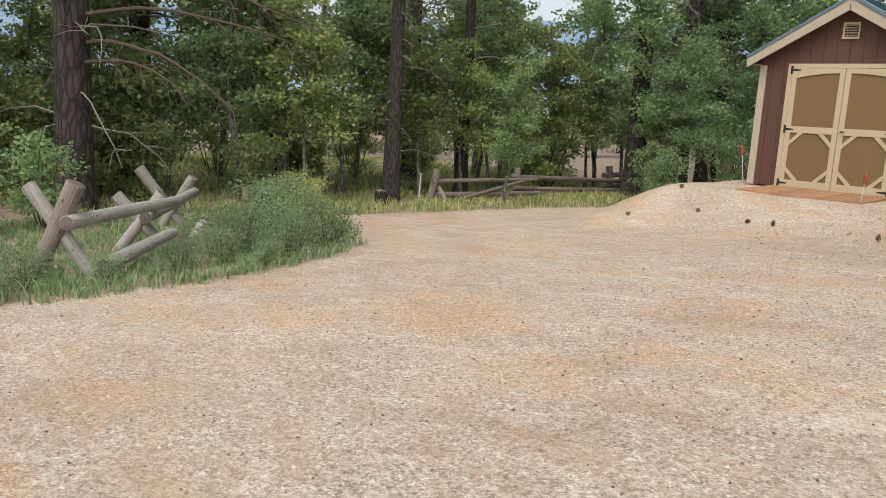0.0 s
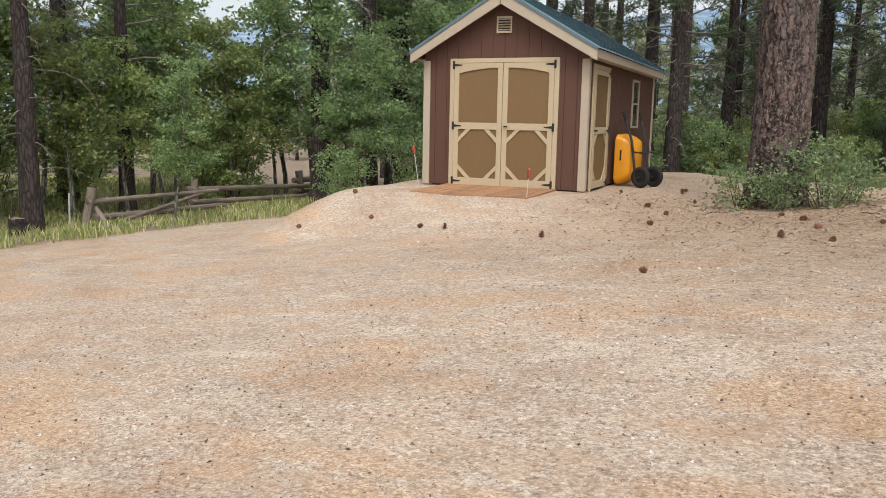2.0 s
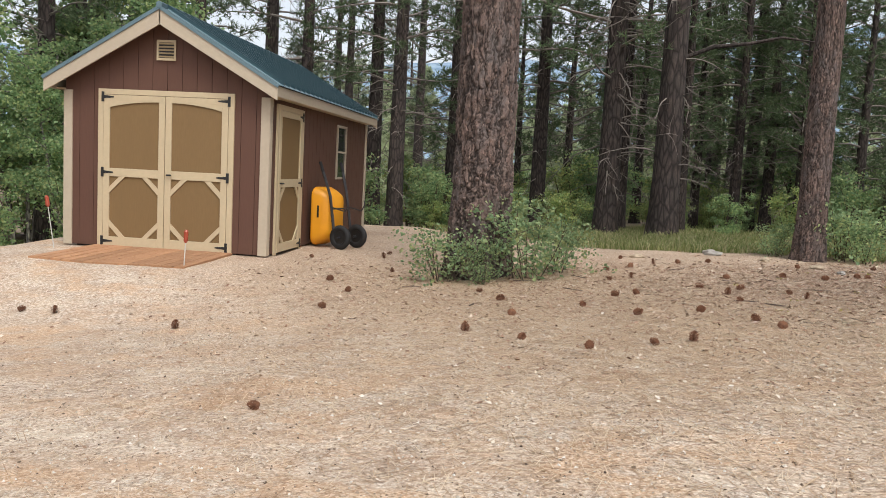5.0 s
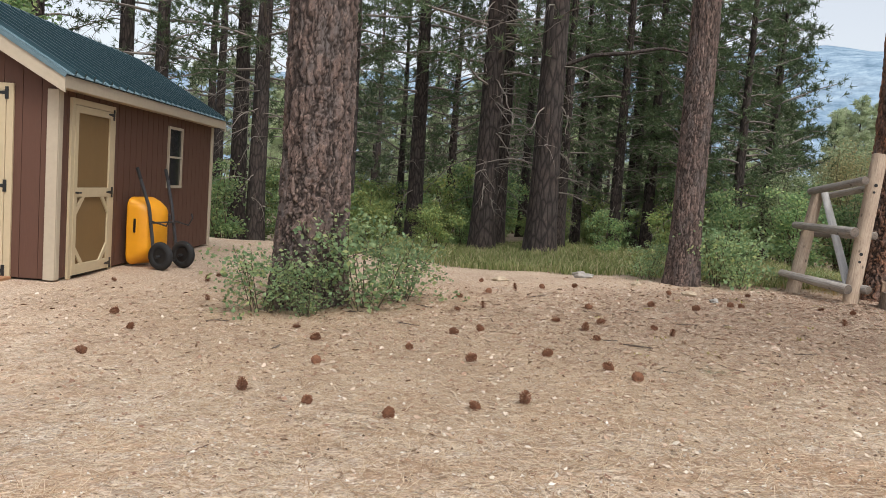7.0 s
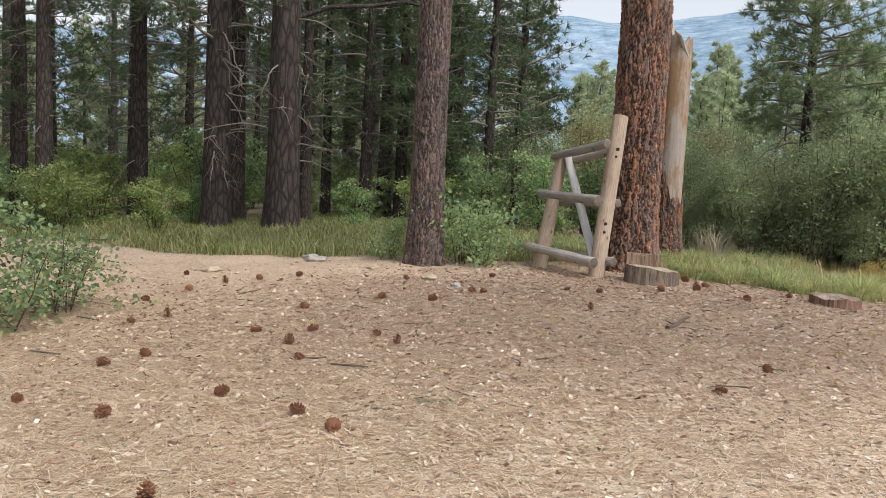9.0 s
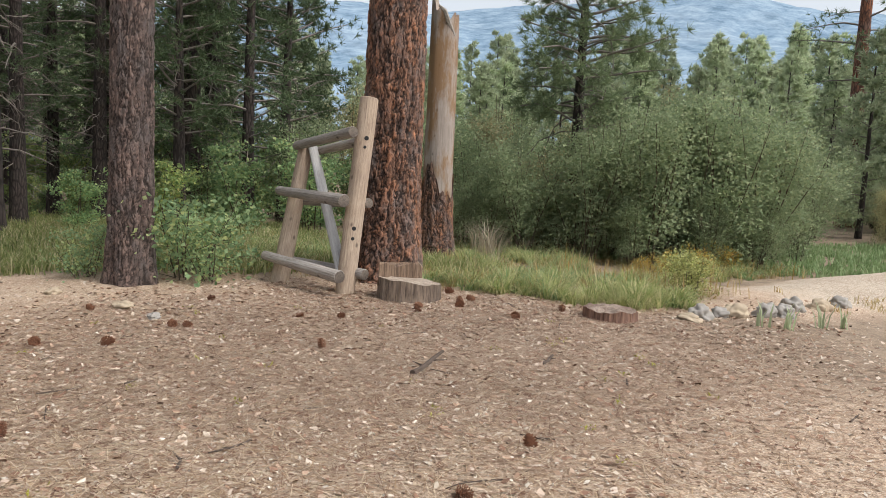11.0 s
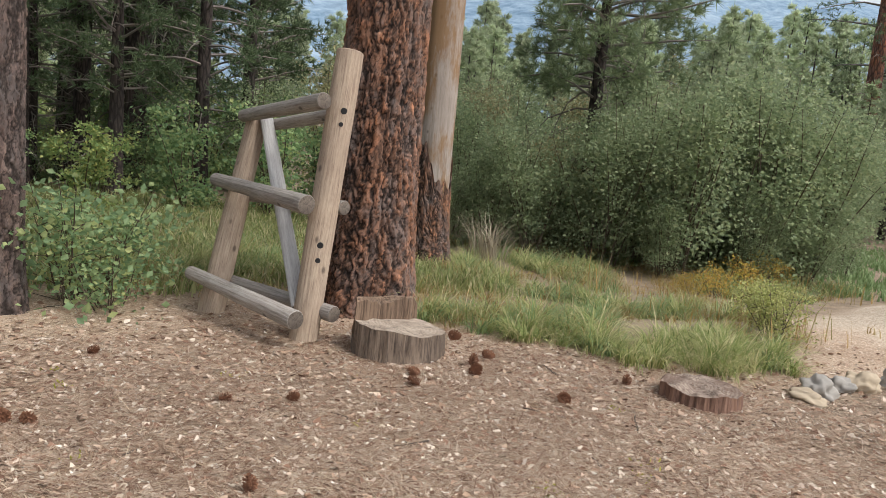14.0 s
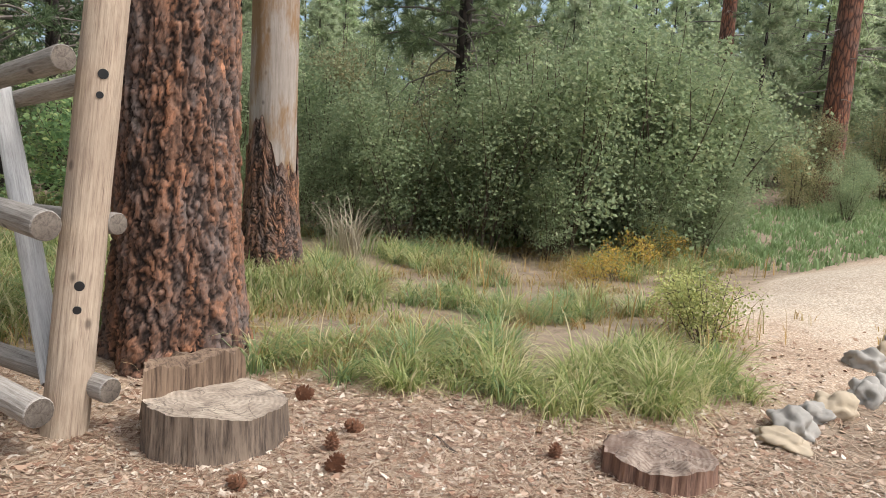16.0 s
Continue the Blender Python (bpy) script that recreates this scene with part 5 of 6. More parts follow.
def scatter(seed, n, box, keep):
    rng = np.random.default_rng(seed)
    p = np.column_stack([rng.uniform(box[0], box[1], n), rng.uniform(box[2], box[3], n), np.zeros(n)])
    return p[keep(p[:, 0], p[:, 1])]


def patchy(x, y, f=0.9, cut=0.0):
    return np.array([noise.noise(Vector((a * f, b * f, 2.0))) > cut for a, b in zip(x, y)])


near = scatter(1, 9500, (10.4, 19.5, -0.6, 5.6), lambda x, y: (grassy(x, y) > 0.05) & (np.hypot(x - 12.1, y - 1.36) > 0.36) & (np.hypot(x - 13.95, y - 3.55) > 0.3) & (patchy(x, y, 1.3, -0.14)) & ~((x > 15.6) & (y < 1.4 + 0.12 * (x - 15.6))))
def arching(name, seed, centres, length, material, label, per, width=0.0026, spread=0.035):
    """Tufts of long fine blades that rise and bow over under their own weight."""
    rng = np.random.default_rng(seed)
    size = np.repeat(rng.uniform(0.55, 1.2, len(centres)), per)
    sweep = np.repeat(rng.uniform(0, 2 * math.pi, len(centres)), per)
    c = np.repeat(centres, per, 0)
    n = len(c)
    a = np.where(rng.uniform(0, 1, n) < 0.55, sweep + rng.normal(0, 0.8, n), rng.uniform(0, 2 * math.pi, n))
    d = np.column_stack([np.cos(a), np.sin(a)])
    c[:, :2] += d * np.abs(rng.normal(0, spread, n))[:, None] * size[:, None] + rng.normal(0, spread * 0.5, (n, 2))
    c[:, 2] = land(c[:, 0], c[:, 1]) - 0.01
    ln = length * size * rng.uniform(0.5, 1.1, n)
    e = rng.uniform(0.9, 1.45, n)
    turn = rng.uniform(1.0, 2.9, n) / 4
    side = np.column_stack([-np.sin(a), np.cos(a), np.zeros(n)]) * (width * rng.uniform(0.7, 1.3, n))[:, None]
    p, rows = c.copy(), []
    for k in range(5):
        w = (1.0, 0.95, 0.8, 0.5, 0.08)[k]
        rows += [p - side * w, p + side * w]
        p = p + np.column_stack([d * (np.cos(e) * ln / 4)[:, None], np.sin(e) * ln / 4])
        e = e - turn
        p[:, 2] = np.maximum(p[:, 2], c[:, 2] + 0.018)
    v = np.stack(rows, 1).reshape(-1, 3)
    k = np.arange(n)[:, None] * 10
    s = Shape().add(v, np.vstack([k + np.array([[2 * q, 2 * q + 1, 2 * q + 3, 2 * q + 2]]) for q in range(4)]))
    return tagged(part(name, s, material), label, "grass", kind="stuff")


bare = patchy(near[:, 0], near[:, 1], 0.75, 0.10) | (np.abs(near[:, 1] - (1.35 - 0.35 * (near[:, 0] - 13))) < 0.28)
lush, thin = near[~bare], near[bare]
arching("grass", 2, lush[::8], 0.34, M_GRASS, "long green meadow grass bowed over in tufts", 58, 0.0036, 0.045)
arching("grass", 16, lush[2::7], 0.30, M_GRASS_BLUE, "short blue-green grass between the taller tufts", 40, 0.0036)
arching("dry_grass", 3, lush[1::6], 0.33, M_DRY, "dry straw-coloured grass among the green", 20, 0.003)
arching("dry_grass", 19, thin[::4], 0.2, M_DRY, "sparse dry grass over bare litter", 20, 0.003, 0.07)
edge = scatter(21, 200, (12.3, 14.4, -0.75, 0.6), lambda x, y: (grassy(x, y) > -0.1) & (grassy(x, y) < 0.6) & (np.hypot(x - 12.97, y + 0.9) > 0.30))
arching("grass", 22, edge, 0.34, M_GRASS, "green grass leaning over the low stump", 60, 0.0036, 0.045)
strip = scatter(4, 15000, (3.4, 14, 1.9, 14.5), lambda x, y: (grassy(x, y) > 0.0) & (grassy(x, y) < 9.5))
blades("grass", 5, strip, 0.19, M_GRASS, "green grass along the edge of the pine wood", 8, 0.007, 0.9)
verge = scatter(6, 6500, (-9, -0.6, -13.5, -4.8), lambda x, y: grassy(x, y) > -0.02)
blades("grass", 7, verge[::2], 0.15, M_GRASS_BLUE, "rough grass on the verge of the drive", 9, 0.007, 1.0)
behind = scatter(8, 11000, (-24, -1.9, -9, 13), lambda x, y: (grassy(x, y) > 0.0) & ((x < -8.5) | (y > -4.6)))
blades("grass", 9, behind, 0.22, M_GRASS, "grass under the rail fence and in the wood", 7, 0.012, 0.7)
mead = scatter(10, 3600, (19, 34, -2, 5), lambda x, y: (grassy(x, y) > 0.2) | (x > 23.5))
blades("grass", 11, mead, 0.17, M_GRASS_BLUE, "grass beyond the sand bank", 8, 0.014, 0.6)
weeds = scatter(12, 80, (14.3, 19.0, -0.3, 2.8), lambda x, y: (grassy(x, y) > -0.35) & ~((x > 15.9) & (y < 1.3)))
blades("seed_stalks", 13, weeds, 0.36, M_DRY, "tall dry seed stalks at the edge of the sand bank", 6, 0.005, 0.35)
blades("grass", 15, scatter(14, 90, (16, 22, -0.9, 1.2), lambda x, y: patchy(x, y, 0.7, 0.1)), 0.10, M_DRY, "sparse dry tufts on the sand bank", 10, 0.005, 0.9)


# ---- logs: rack, stumps, fences ----
def log(parent, a, b, r0, r1, material, name="log", label="", seed=0, flat=1.0, sides=16):
    """A log from a to b with an uneven round section and slightly chamfered, cracked ends."""
    a, b = Vector(a), Vector(b)
    length = (b - a).length
    rows = max(8, int(length / 0.08))
    zs = [0, 0.006] + list(np.linspace(0.03, length - 0.03, rows)) + [length - 0.006, length]
    v = []
    for i, z in enumerate(zs):
        edge = 0.93 if i in (0, len(zs) - 1) else 1.0
        for j in range(sides):
            an = 2 * math.pi * j / sides
            r = (r0 + (r1 - r0) * z / length) * edge * (1 + 0.07 * noise.noise(Vector((math.cos(an) * 1.5, math.sin(an) * 1.5, z * 2.2 + seed * 9))))
            v.append((math.cos(an) * r, math.sin(an) * r * flat, z))
    n = len(zs)
    s = Shape().add(v, [[i * sides + j, i * sides + (j + 1) % sides, (i + 1) * sides + (j + 1) % sides, (i + 1) * sides + j] for i in range(n - 1) for j in range(sides)])
    ends = []
    for row, flip in ((0, -1), (n - 1, 1)):
        ring = v[row * sides:(row + 1) * sides]
        ends.append(Shape())
        ends[-1].add([(0, 0, zs[row] + (0.004 if row else -0.004)), *ring], [[0, 1 + j, 1 + (j + 1) % sides][::flip] for j in range(sides)])
    q = (b - a).to_track_quat("Z", "Y").to_matrix().to_4x4()
    ob = part(name, s, material, parent, label, m=Matrix.Translation(a) @ q)
    for e in ends:
        part("sawn_end", e, M_END, ob, "dark weathered end grain")
    return ob


M_END = wood("weathered_end_grain", (0.24, 0.20, 0.165), (0.075, 0.058, 0.046), 2, scale=3)


def build_rack():
    r = thing("log_rack", "weathered log rack with three pairs of rails beside a pine", "log rack")
    z0 = gz(11.3, 0.7)
    post = log(r, (11.255, 0.66, z0 - 0.06), (11.535, 0.88, 2.03), 0.088, 0.084, M_TAN_WOOD, "post", "pale tan peeled post", 1, 1.0, 20)
    base, top = Vector((11.255, 0.66, z0 - 0.06)), Vector((11.535, 0.88, 2.03))
    to = Vector((-0.42, -0.90, 0.0))
    for z, rr, sx in ((1.44, 0.020, 0.02), (1.36, 0.014, 0.015), (0.64, 0.019, 0.01), (0.55, 0.016, 0.01)):
        p = base.lerp(top, z / (top.z - base.z)) + Vector((0.9, -0.42, 0)) * sx
        part("bolt_hole", Shape().tube([tuple(p + to * 0.05), tuple(p + to * 0.0905)], rr, 12), M_BLACK, r, "dark drilled bolt hole")
    log(r, (10.93, 1.46, z0 - 0.06), (11.34, 1.90, 1.60), 0.092, 0.07, M_TAN_WOOD, "leg", "tan peeled leg", 2)
    log(r, (11.25, 0.72, z0 + 0.19), (11.36, 1.80, 1.60), 0.052, 0.048, M_SILVER, "brace", "silver-grey split brace", 3, 0.6)
    log(r, (11.29, 0.66, 1.715), (11.24, 1.92, 1.58), 0.048, 0.044, M_GREY_WOOD, "rail", "", 4)
    log(r, (11.50, 0.78, 1.66), (11.42, 2.0, 1.52), 0.044, 0.042, M_GREY_WOOD, "rail", "", 5)
    log(r, (11.20, 0.60, 1.115), (11.03, 1.80, 1.135), 0.058, 0.045, M_GREY_WOOD, "rail", "", 6)
    log(r, (11.50, 0.72, 1.09), (11.20, 1.95, 1.03), 0.045, 0.042, M_GREY_WOOD, "rail", "", 7)
    log(r, (11.12, 0.46, 0.47), (10.84, 1.62, 0.52), 0.058, 0.045, M_GREY_WOOD, "rail", "", 8)
    log(r, (11.40, 0.55, 0.47), (11.02, 1.75, 0.47), 0.05, 0.045, M_GREY_WOOD, "rail", "", 9)


build_rack()


def prism(outline, z0, z1, wob=0.012, seed=0, rows=6):
    n, v = len(outline), []
    for i in range(rows):
        for j, (x, y) in enumerate(outline):
            k = 1 + (0.06 * (1 - i / (rows - 1)) ** 2)
            dz = 0 if i < rows - 1 else wob * noise.noise(Vector((x * 9, y * 9, seed)))
            d = 1 + 0.022 * noise.noise(Vector((x * 30, y * 30, seed + i * 0.15))) + 0.016 * noise.noise(Vector((x * 90, y * 90, seed + i * 0.1)))
            v.append((x * k * d, y * k * d, z0 + (z1 - z0) * i / (rows - 1) + dz))
    f = [[i * n + j, i * n + (j + 1) % n, (i + 1) * n + (j + 1) % n, (i + 1) * n + j] for i in range(rows - 1) for j in range(n)]
    return v, f


def stump(name, label, x, y, r, h, back, side_mat, seed, turn):
    """A sawn stump: rough sides, a cracked flat top and, where it was felled, a higher strip at the back."""
    st = thing(name, label, "tree stump", pose(x, y, gz(x, y) - 0.03, 0, 0, turn))
    n = 144
    rot = 0.0 if back else 1.0
    out = []
    for j in range(n):
        a = 2 * math.pi * j / n
        c = Vector((math.cos(a), math.sin(a), seed))
        rr = r * (1 + (0.07 + 0.12 * rot) * noise.noise(Vector((c.x * 1.3, c.y * 1.3, seed))) + (0.03 + 0.05 * rot) * noise.noise(Vector((c.x * 6, c.y * 6, seed))) + 0.02 * noise.noise(Vector((c.x * 22, c.y * 22, seed))))
        out.append((rr * math.cos(a), rr * math.sin(a) * (0.86 if back else 1)))
    v, f = prism(out, 0, h, 0.014 if back else 0.035, seed, 8)
    if back:
        v = [(p[0], p[1], p[2] - 0.11 * p[0] * p[2] / h + 0.05 * p[1] * p[2] / h) for p in v]
    part("side", Shape().add(v, f), side_mat, st)
    top = v[-n:]
    rings = [top] + [[(p[0] * q, p[1] * q, h + (p[2] - h) * q + (0.006 + 0.02 * rot) * noise.noise(Vector((p[0] * q * 14, p[1] * q * 14, seed)))) for p in top] for q in (0.93, 0.7, 0.45, 0.2)]
    vv = [p for rg in rings for p in rg] + [(0, 0, h)]
    ff = [[i * n + j, i * n + (j + 1) % n, (i + 1) * n + (j + 1) % n, (i + 1) * n + j] for i in range(4) for j in range(n)]
    s = Shape().add(vv, ff)
    s.f.append(np.array([[4 * n + j, 4 * n + (j + 1) % n, 5 * n] for j in range(n)]))
    part("cut_top", s, M_CUT if back else M_ROT_TOP, st, "grey weathered sawn face with cracks")
    if back:
        cut = 0.40 * r
        arc = [(px, py) for px, py in out if py > cut]
        arc.sort(key=lambda p: math.atan2(p[1], p[0]))
        chord = [(px, cut + 0.03 * noise.noise(Vector((px * 14, 0, seed)))) for px in np.linspace(arc[-1][0], arc[0][0], 14)[1:-1]]
        o2 = [(a * 0.985, b * 0.985) for a, b in arc] + chord
        v, f = prism(o2, h - 0.05, h + back, 0.014, seed + 3, 4)
        m = len(o2)
        v = v[:-m] + [(p[0], p[1], p[2] - 0.11 * abs(noise.noise(Vector((p[0] * 13, p[1] * 9, seed)))) + 0.02 * (p[0] < -0.5 * r)) for p in v[-m:]]
        s = Shape().add(v, f)
        cx, cy = np.mean(o2, 0)
        s.add(v[-m:] + [(cx, cy, h + back)], [[j, (j + 1) % m, m] for j in range(m)])
        part("splintered_back", s, M_CUT_RED, st, "higher reddish splintered strip")


M_STUMP = wood("stump_side", (0.31, 0.235, 0.175), (0.065, 0.045, 0.034), 2, scale=3.5)
M_CUT_RED = wood("splintered_wood", (0.27, 0.185, 0.125), (0.055, 0.032, 0.02), 2, scale=2.5)
M_ROT_TOP = sawn_face("rotting_stump_top", (0.36, 0.29, 0.235), (0.13, 0.08, 0.058))
M_ROT = wood("rotting_stump", (0.33, 0.19, 0.13), (0.13, 0.07, 0.05), 2, scale=3)
stump("tree_stump", "sawn pine stump with a splintered raised back edge", 11.73, 0.33, 0.295, 0.20, 0.13, M_STUMP, 2, 16)
stump("tree_stump", "low rotting reddish stump at the grass edge", 12.97, -0.90, 0.21, 0.11, 0, M_ROT, 5, 30)
stump("tree_stump", "dark charred stump beside the drive", -8.1, -2.0, 0.14, 0.36, 0, M_BARK_DARK, 7, 0)


def build_fences():
    a = thing("buck_fence", "tumbled grey log buck fence in the verge grass", "fence")
    g = M_GREY_WOOD
    for k, (p, q, r) in enumerate((((-2.77, -11.19, 0.03), (-2.13, -10.73, -0.95), 0.075), ((-2.3, -10.9, 0.09), (-2.68, -11.24, -1.02), 0.09), ((-2.19, -11.04, -0.28), (-4.1, -9.0, -0.38), 0.075), ((-2.03, -10.75, -0.7), (-3.52, -9.3, -0.69), 0.078))):
        log(a, p, q, r, r * 0.9, M_FENCE_WOOD if k == 1 else g, "rail" if k > 1 else "leg", "", 20 + k)
    b = thing("buck_fence", "second crossed log buck further along the verge", "fence")
    for k, (p, q, r) in enumerate((((-4.34, -9.66, -0.3), (-3.86, -9.08, -1.1), 0.08), ((-3.93, -9.23, -0.25), (-4.36, -9.7, -1.12), 0.08), ((-3.93, -9.46, -0.55), (-6.23, -7.58, -0.54), 0.08))):
        log(b, p, q, r, r * 0.9, g, "rail" if k > 1 else "leg", "", 30 + k)
    c = thing("buck_fence", "crossed log buck half hidden by bushes", "fence")
    for k, (p, q, r) in enumerate((((-7.06, -8.14, -0.22), (-6.76, -7.5, -1.2), 0.09), ((-6.51, -7.46, -0.33), (-6.95, -7.8, -1.2), 0.08), ((-5.25, -7.95, -0.9), (-4.96, -8.38, -1.24), 0.09))):
        log(c, p, q, r, r * 0.9, g, "leg", "", 40 + k)
    d = thing("rail_fence", "dark weathered log rail fence at the back of the drive", "fence")
    f = M_FENCE_WOOD
    for k, (p, q, r, n) in enumerate((((-8.22, -0.09, -0.45), (-8.38, -0.24, -1.5), 0.10, "post"), ((-8.4, 0.02, -0.75), (-7.76, -0.04, -1.4), 0.06, "brace"), ((-8.7, 3.54, -0.49), (-8.7, 3.54, -1.45), 0.10, "post"), ((-8.81, 8.3, -0.5), (-8.71, 8.36, -1.5), 0.12, "post"),
                                      ((-8.23, -0.23, -0.74), (-8.45, 4.13, -0.81), 0.06, "rail"), ((-8.13, -0.13, -1.08), (-8.34, 4.21, -1.19), 0.075, "rail"), ((-8.72, 3.26, -0.74), (-8.57, 8.57, -0.97), 0.075, "rail"), ((-8.64, 3.33, -1.07), (-8.47, 8.63, -1.26), 0.07, "rail"),
                                      ((-8.83, 8.04, -0.79), (-8.68, 11.31, -0.79), 0.09, "rail"), ((-8.77, 8.08, -1.17), (-8.64, 11.33, -1.2), 0.09, "rail"), ((-7.97, 0.16, -1.24), (-8.41, 3.52, -0.83), 0.05, "rail"))):
        log(d, p, q, r, r * 0.9, f, n, "", 50 + k, sides=10)
    t = thing("marker_stake", "thin white stake by the rail fence", "marker", pose(-8.0, -0.9, gz(-8.0, -0.9)))
    part("rod", Shape().tube([(0, 0, -0.05), (0.04, 0, 0.75)], 0.018, 6), M_WHITE, t)
    t = thing("wood_post", "short pale wooden post beside the drive", "post", pose(-8.3, -5.4, gz(-8.3, -5.4)))
    part("post", bevelled((0.09, 0.09, 0.55), 0.01), M_TAN_WOOD, t, m=pose(0, 0, 0.22))


build_fences()


# ---- stones, cones, sticks and litter ----
def rock(x, y, size, seed, mat, label, sink=0.3):
    bm = bmesh.new()
    bmesh.ops.create_icosphere(bm, subdivisions=4, radius=1)
    for v in bm.verts:
        n = v.co.normalized()
        k = 1 + 0.5 * noise.noise(n * 1.5 + Vector((seed, 0, 0))) + 0.22 * noise.noise(n * 3.2 + Vector((0, seed, 0))) + 0.05 * noise.noise(n * 9)
        v.co = Vector((n.x * size[0] * k, n.y * size[1] * k, n.z * size[2] * k))
    bm.verts.index_update()
    s = Shape().add([v.co[:] for v in bm.verts], [[v.index for v in f.verts] for f in bm.faces])
    bm.free()
    ob = part("rock", s, mat, smooth_faces=True, m=pose(x, y, gz(x, y) + size[2] * (1 - 2 * sink) * 0.8, 0, 0, 40 * seed))
    return tagged(ob, label, "rock", "edging rocks")


for k, (x, y, s) in enumerate(((13.94, -1.00, 0.15), (13.77, -1.03, 0.15), (14.22, -0.98, 0.11), (14.40, -1.01, 0.15), (14.82, -1.01, 0.16), (15.06, -1.03, 0.15), (15.6, -0.74, 0.15), (16.1, -0.7, 0.14), (16.6, -0.62, 0.15))):
    tan = k in (1, 3, 7)
    rock(x, y, (s * 0.8, s * 0.62, s * (0.3 if k == 1 else 0.58)), k + 1, M_ROCK_TAN if tan else M_ROCK, "tan rounded edging stone beside the sand bank" if tan else "grey rounded edging stone beside the sand bank")
for k, (x, y, s, t) in enumerate(((9.57, 0.3, 0.075, 0), (9.42, 0.74, 0.10, 1), (8.47, 2.5, 0.14, 0), (7.3, 1.9, 0.1, 1), (9.0, 1.6, 0.09, 1))):
    rock(x, y, (s, s * 0.6, s * 0.4), 20 + k, M_ROCK_TAN if t else M_ROCK, "small pale stone lying on the needle bed")


def cone_mesh(seed):
    rng = np.random.default_rng(seed)
    s = Shape()
    L = 0.09
    s.tube([(0, 0, 0.004), (0, 0, 0.02), (0, 0, 0.05), (0, 0, L * 0.85), (0, 0, L)], [0.006, 0.014, 0.014, 0.008, 0.003], 7)
    for i in range(8):
        z = 0.008 + (L - 0.018) * i / 7
        r = 0.016 + 0.032 * math.sin(math.pi * min(1, 0.22 + 0.74 * i / 7)) ** 0.8
        for j in range(8):
            a = 2 * math.pi * (j + 0.5 * (i % 2)) / 8 + rng.uniform(-0.12, 0.12)
            d = np.array([math.cos(a), math.sin(a), 0])
            e = np.array([-math.sin(a), math.cos(a), 0]) * (0.013 - 0.006 * i / 7)
            rr = r * rng.uniform(0.85, 1.1)
            p0, p1 = d * 0.008 + [0, 0, z], d * rr + [0, 0, z + 0.004 + 0.016 * i / 7]
            m, t = p0 * 0.3 + p1 * 0.7, np.array([0, 0, 0.005])
            s.add([p0, m - e, p1, m + e, m + t], [[0, 1, 4], [1, 2, 4], [2, 3, 4], [3, 0, 4]])
            s.add([p0, m - e, p1, m + e], [[0, 3, 2, 1]])
    return s.mesh("pine_cone", M_CONE)


CONES = [cone_mesh(k) for k in range(3)]
CONES_NEAR_PINE = [(2.71, -3.32), (3.85, -2.58), (3.59, -1.37), (3.91, -1.81), (2.86, 0.36), (3.71, 1.05), (3.66, 1.66), (5.28, -1.52), (5.53, -2.05), (5.68, -2.93), (5.33, -3.63), (6.29, -4.22), (6.32, -2.5), (6.78, -2.87), (6.77, -4.06), (7.06, -3.94), (6.66, -1.89),
                   (6.89, -1.71), (6.71, -0.61), (7.6, -1.23), (7.8, -1.65), (7.83, -2.07), (8.03, -0.53), (4.37, -5.77), (5.8, -3.98), (4.05, -0.08), (-1.18, -2.68), (-0.85, -1.63), (-0.12, -2.4), (0.81, -2.71), (1.2, -2.77)]
CONES_NEAR_RACK = [(8.75, -0.17), (9.15, -0.4), (7.85, -3.39), (7.71, -3.12), (8.5, -1.84), (9.63, -0.04), (9.19, 0.75), (8.16, 1.21), (7.76, 1.19), (7.43, 1.09), (7.09, 0.8), (7.04, 1.7), (6.74, 0.31), (7.35, -2.68), (6.97, -0.51), (8.0, -1.32), (8.42, -1.59), (10.52, -0.19),
                   (10.83, -0.26), (10.35, -1.06), (10.55, -3.02), (10.0, -3.33), (11.58, -0.12), (11.5, -0.26), (12.03, -0.03), (11.93, -0.2), (12.2, 0.05), (12.25, 0.5), (12.13, -0.72), (12.71, -0.59), (10.1, 0.73), (9.72, -0.1)]
rng = np.random.default_rng(9)
for k, (x, y) in enumerate(CONES_NEAR_PINE + CONES_NEAR_RACK):
    ob = new("pine_cone", CONES[k % 3])
    lie = rng.uniform(55, 100) if k % 5 else 12
    s = rng.uniform(0.62, 0.9)
    ob.matrix_basis = pose(x, y, gz(x, y) + (0.034 * s if lie > 30 else 0.004), lie, 0, rng.uniform(0, 360)) @ Matrix.Scale(s, 4) @ Matrix.Translation((0, 0, -0.045 if lie > 30 else 0))
    tagged(ob, "open brown pine cone lying on the needle litter", "pine cone", "fallen pine cones")


def stick(x, y, length, r, turn, seed):
    rng = np.random.default_rng(seed)
    p, rr = limb(rng, (0, 0, 0), (1, 0, 0), length, r, 0, 7, 0.10)
    p[:, 2] = r * 0.8 + np.abs(p[:, 2]) * 0.2
    s = Shape().tube(p, rr * 0.6 + r * 0.4, 7)
    for k in range(2):
        q, r2 = limb(rng, p[2 + 2 * k], (0.6, (-1) ** k, 0.03), length * 0.18, r * 0.45, 0, 3, 0.15)
        s.tube(q, r2, 5)
    ob = part("stick", s, M_STICK, m=pose(x, y, gz(x, y), 0, 0, turn))
    tagged(ob, "dead grey-brown twig lying on the ground", "stick", "fallen sticks")


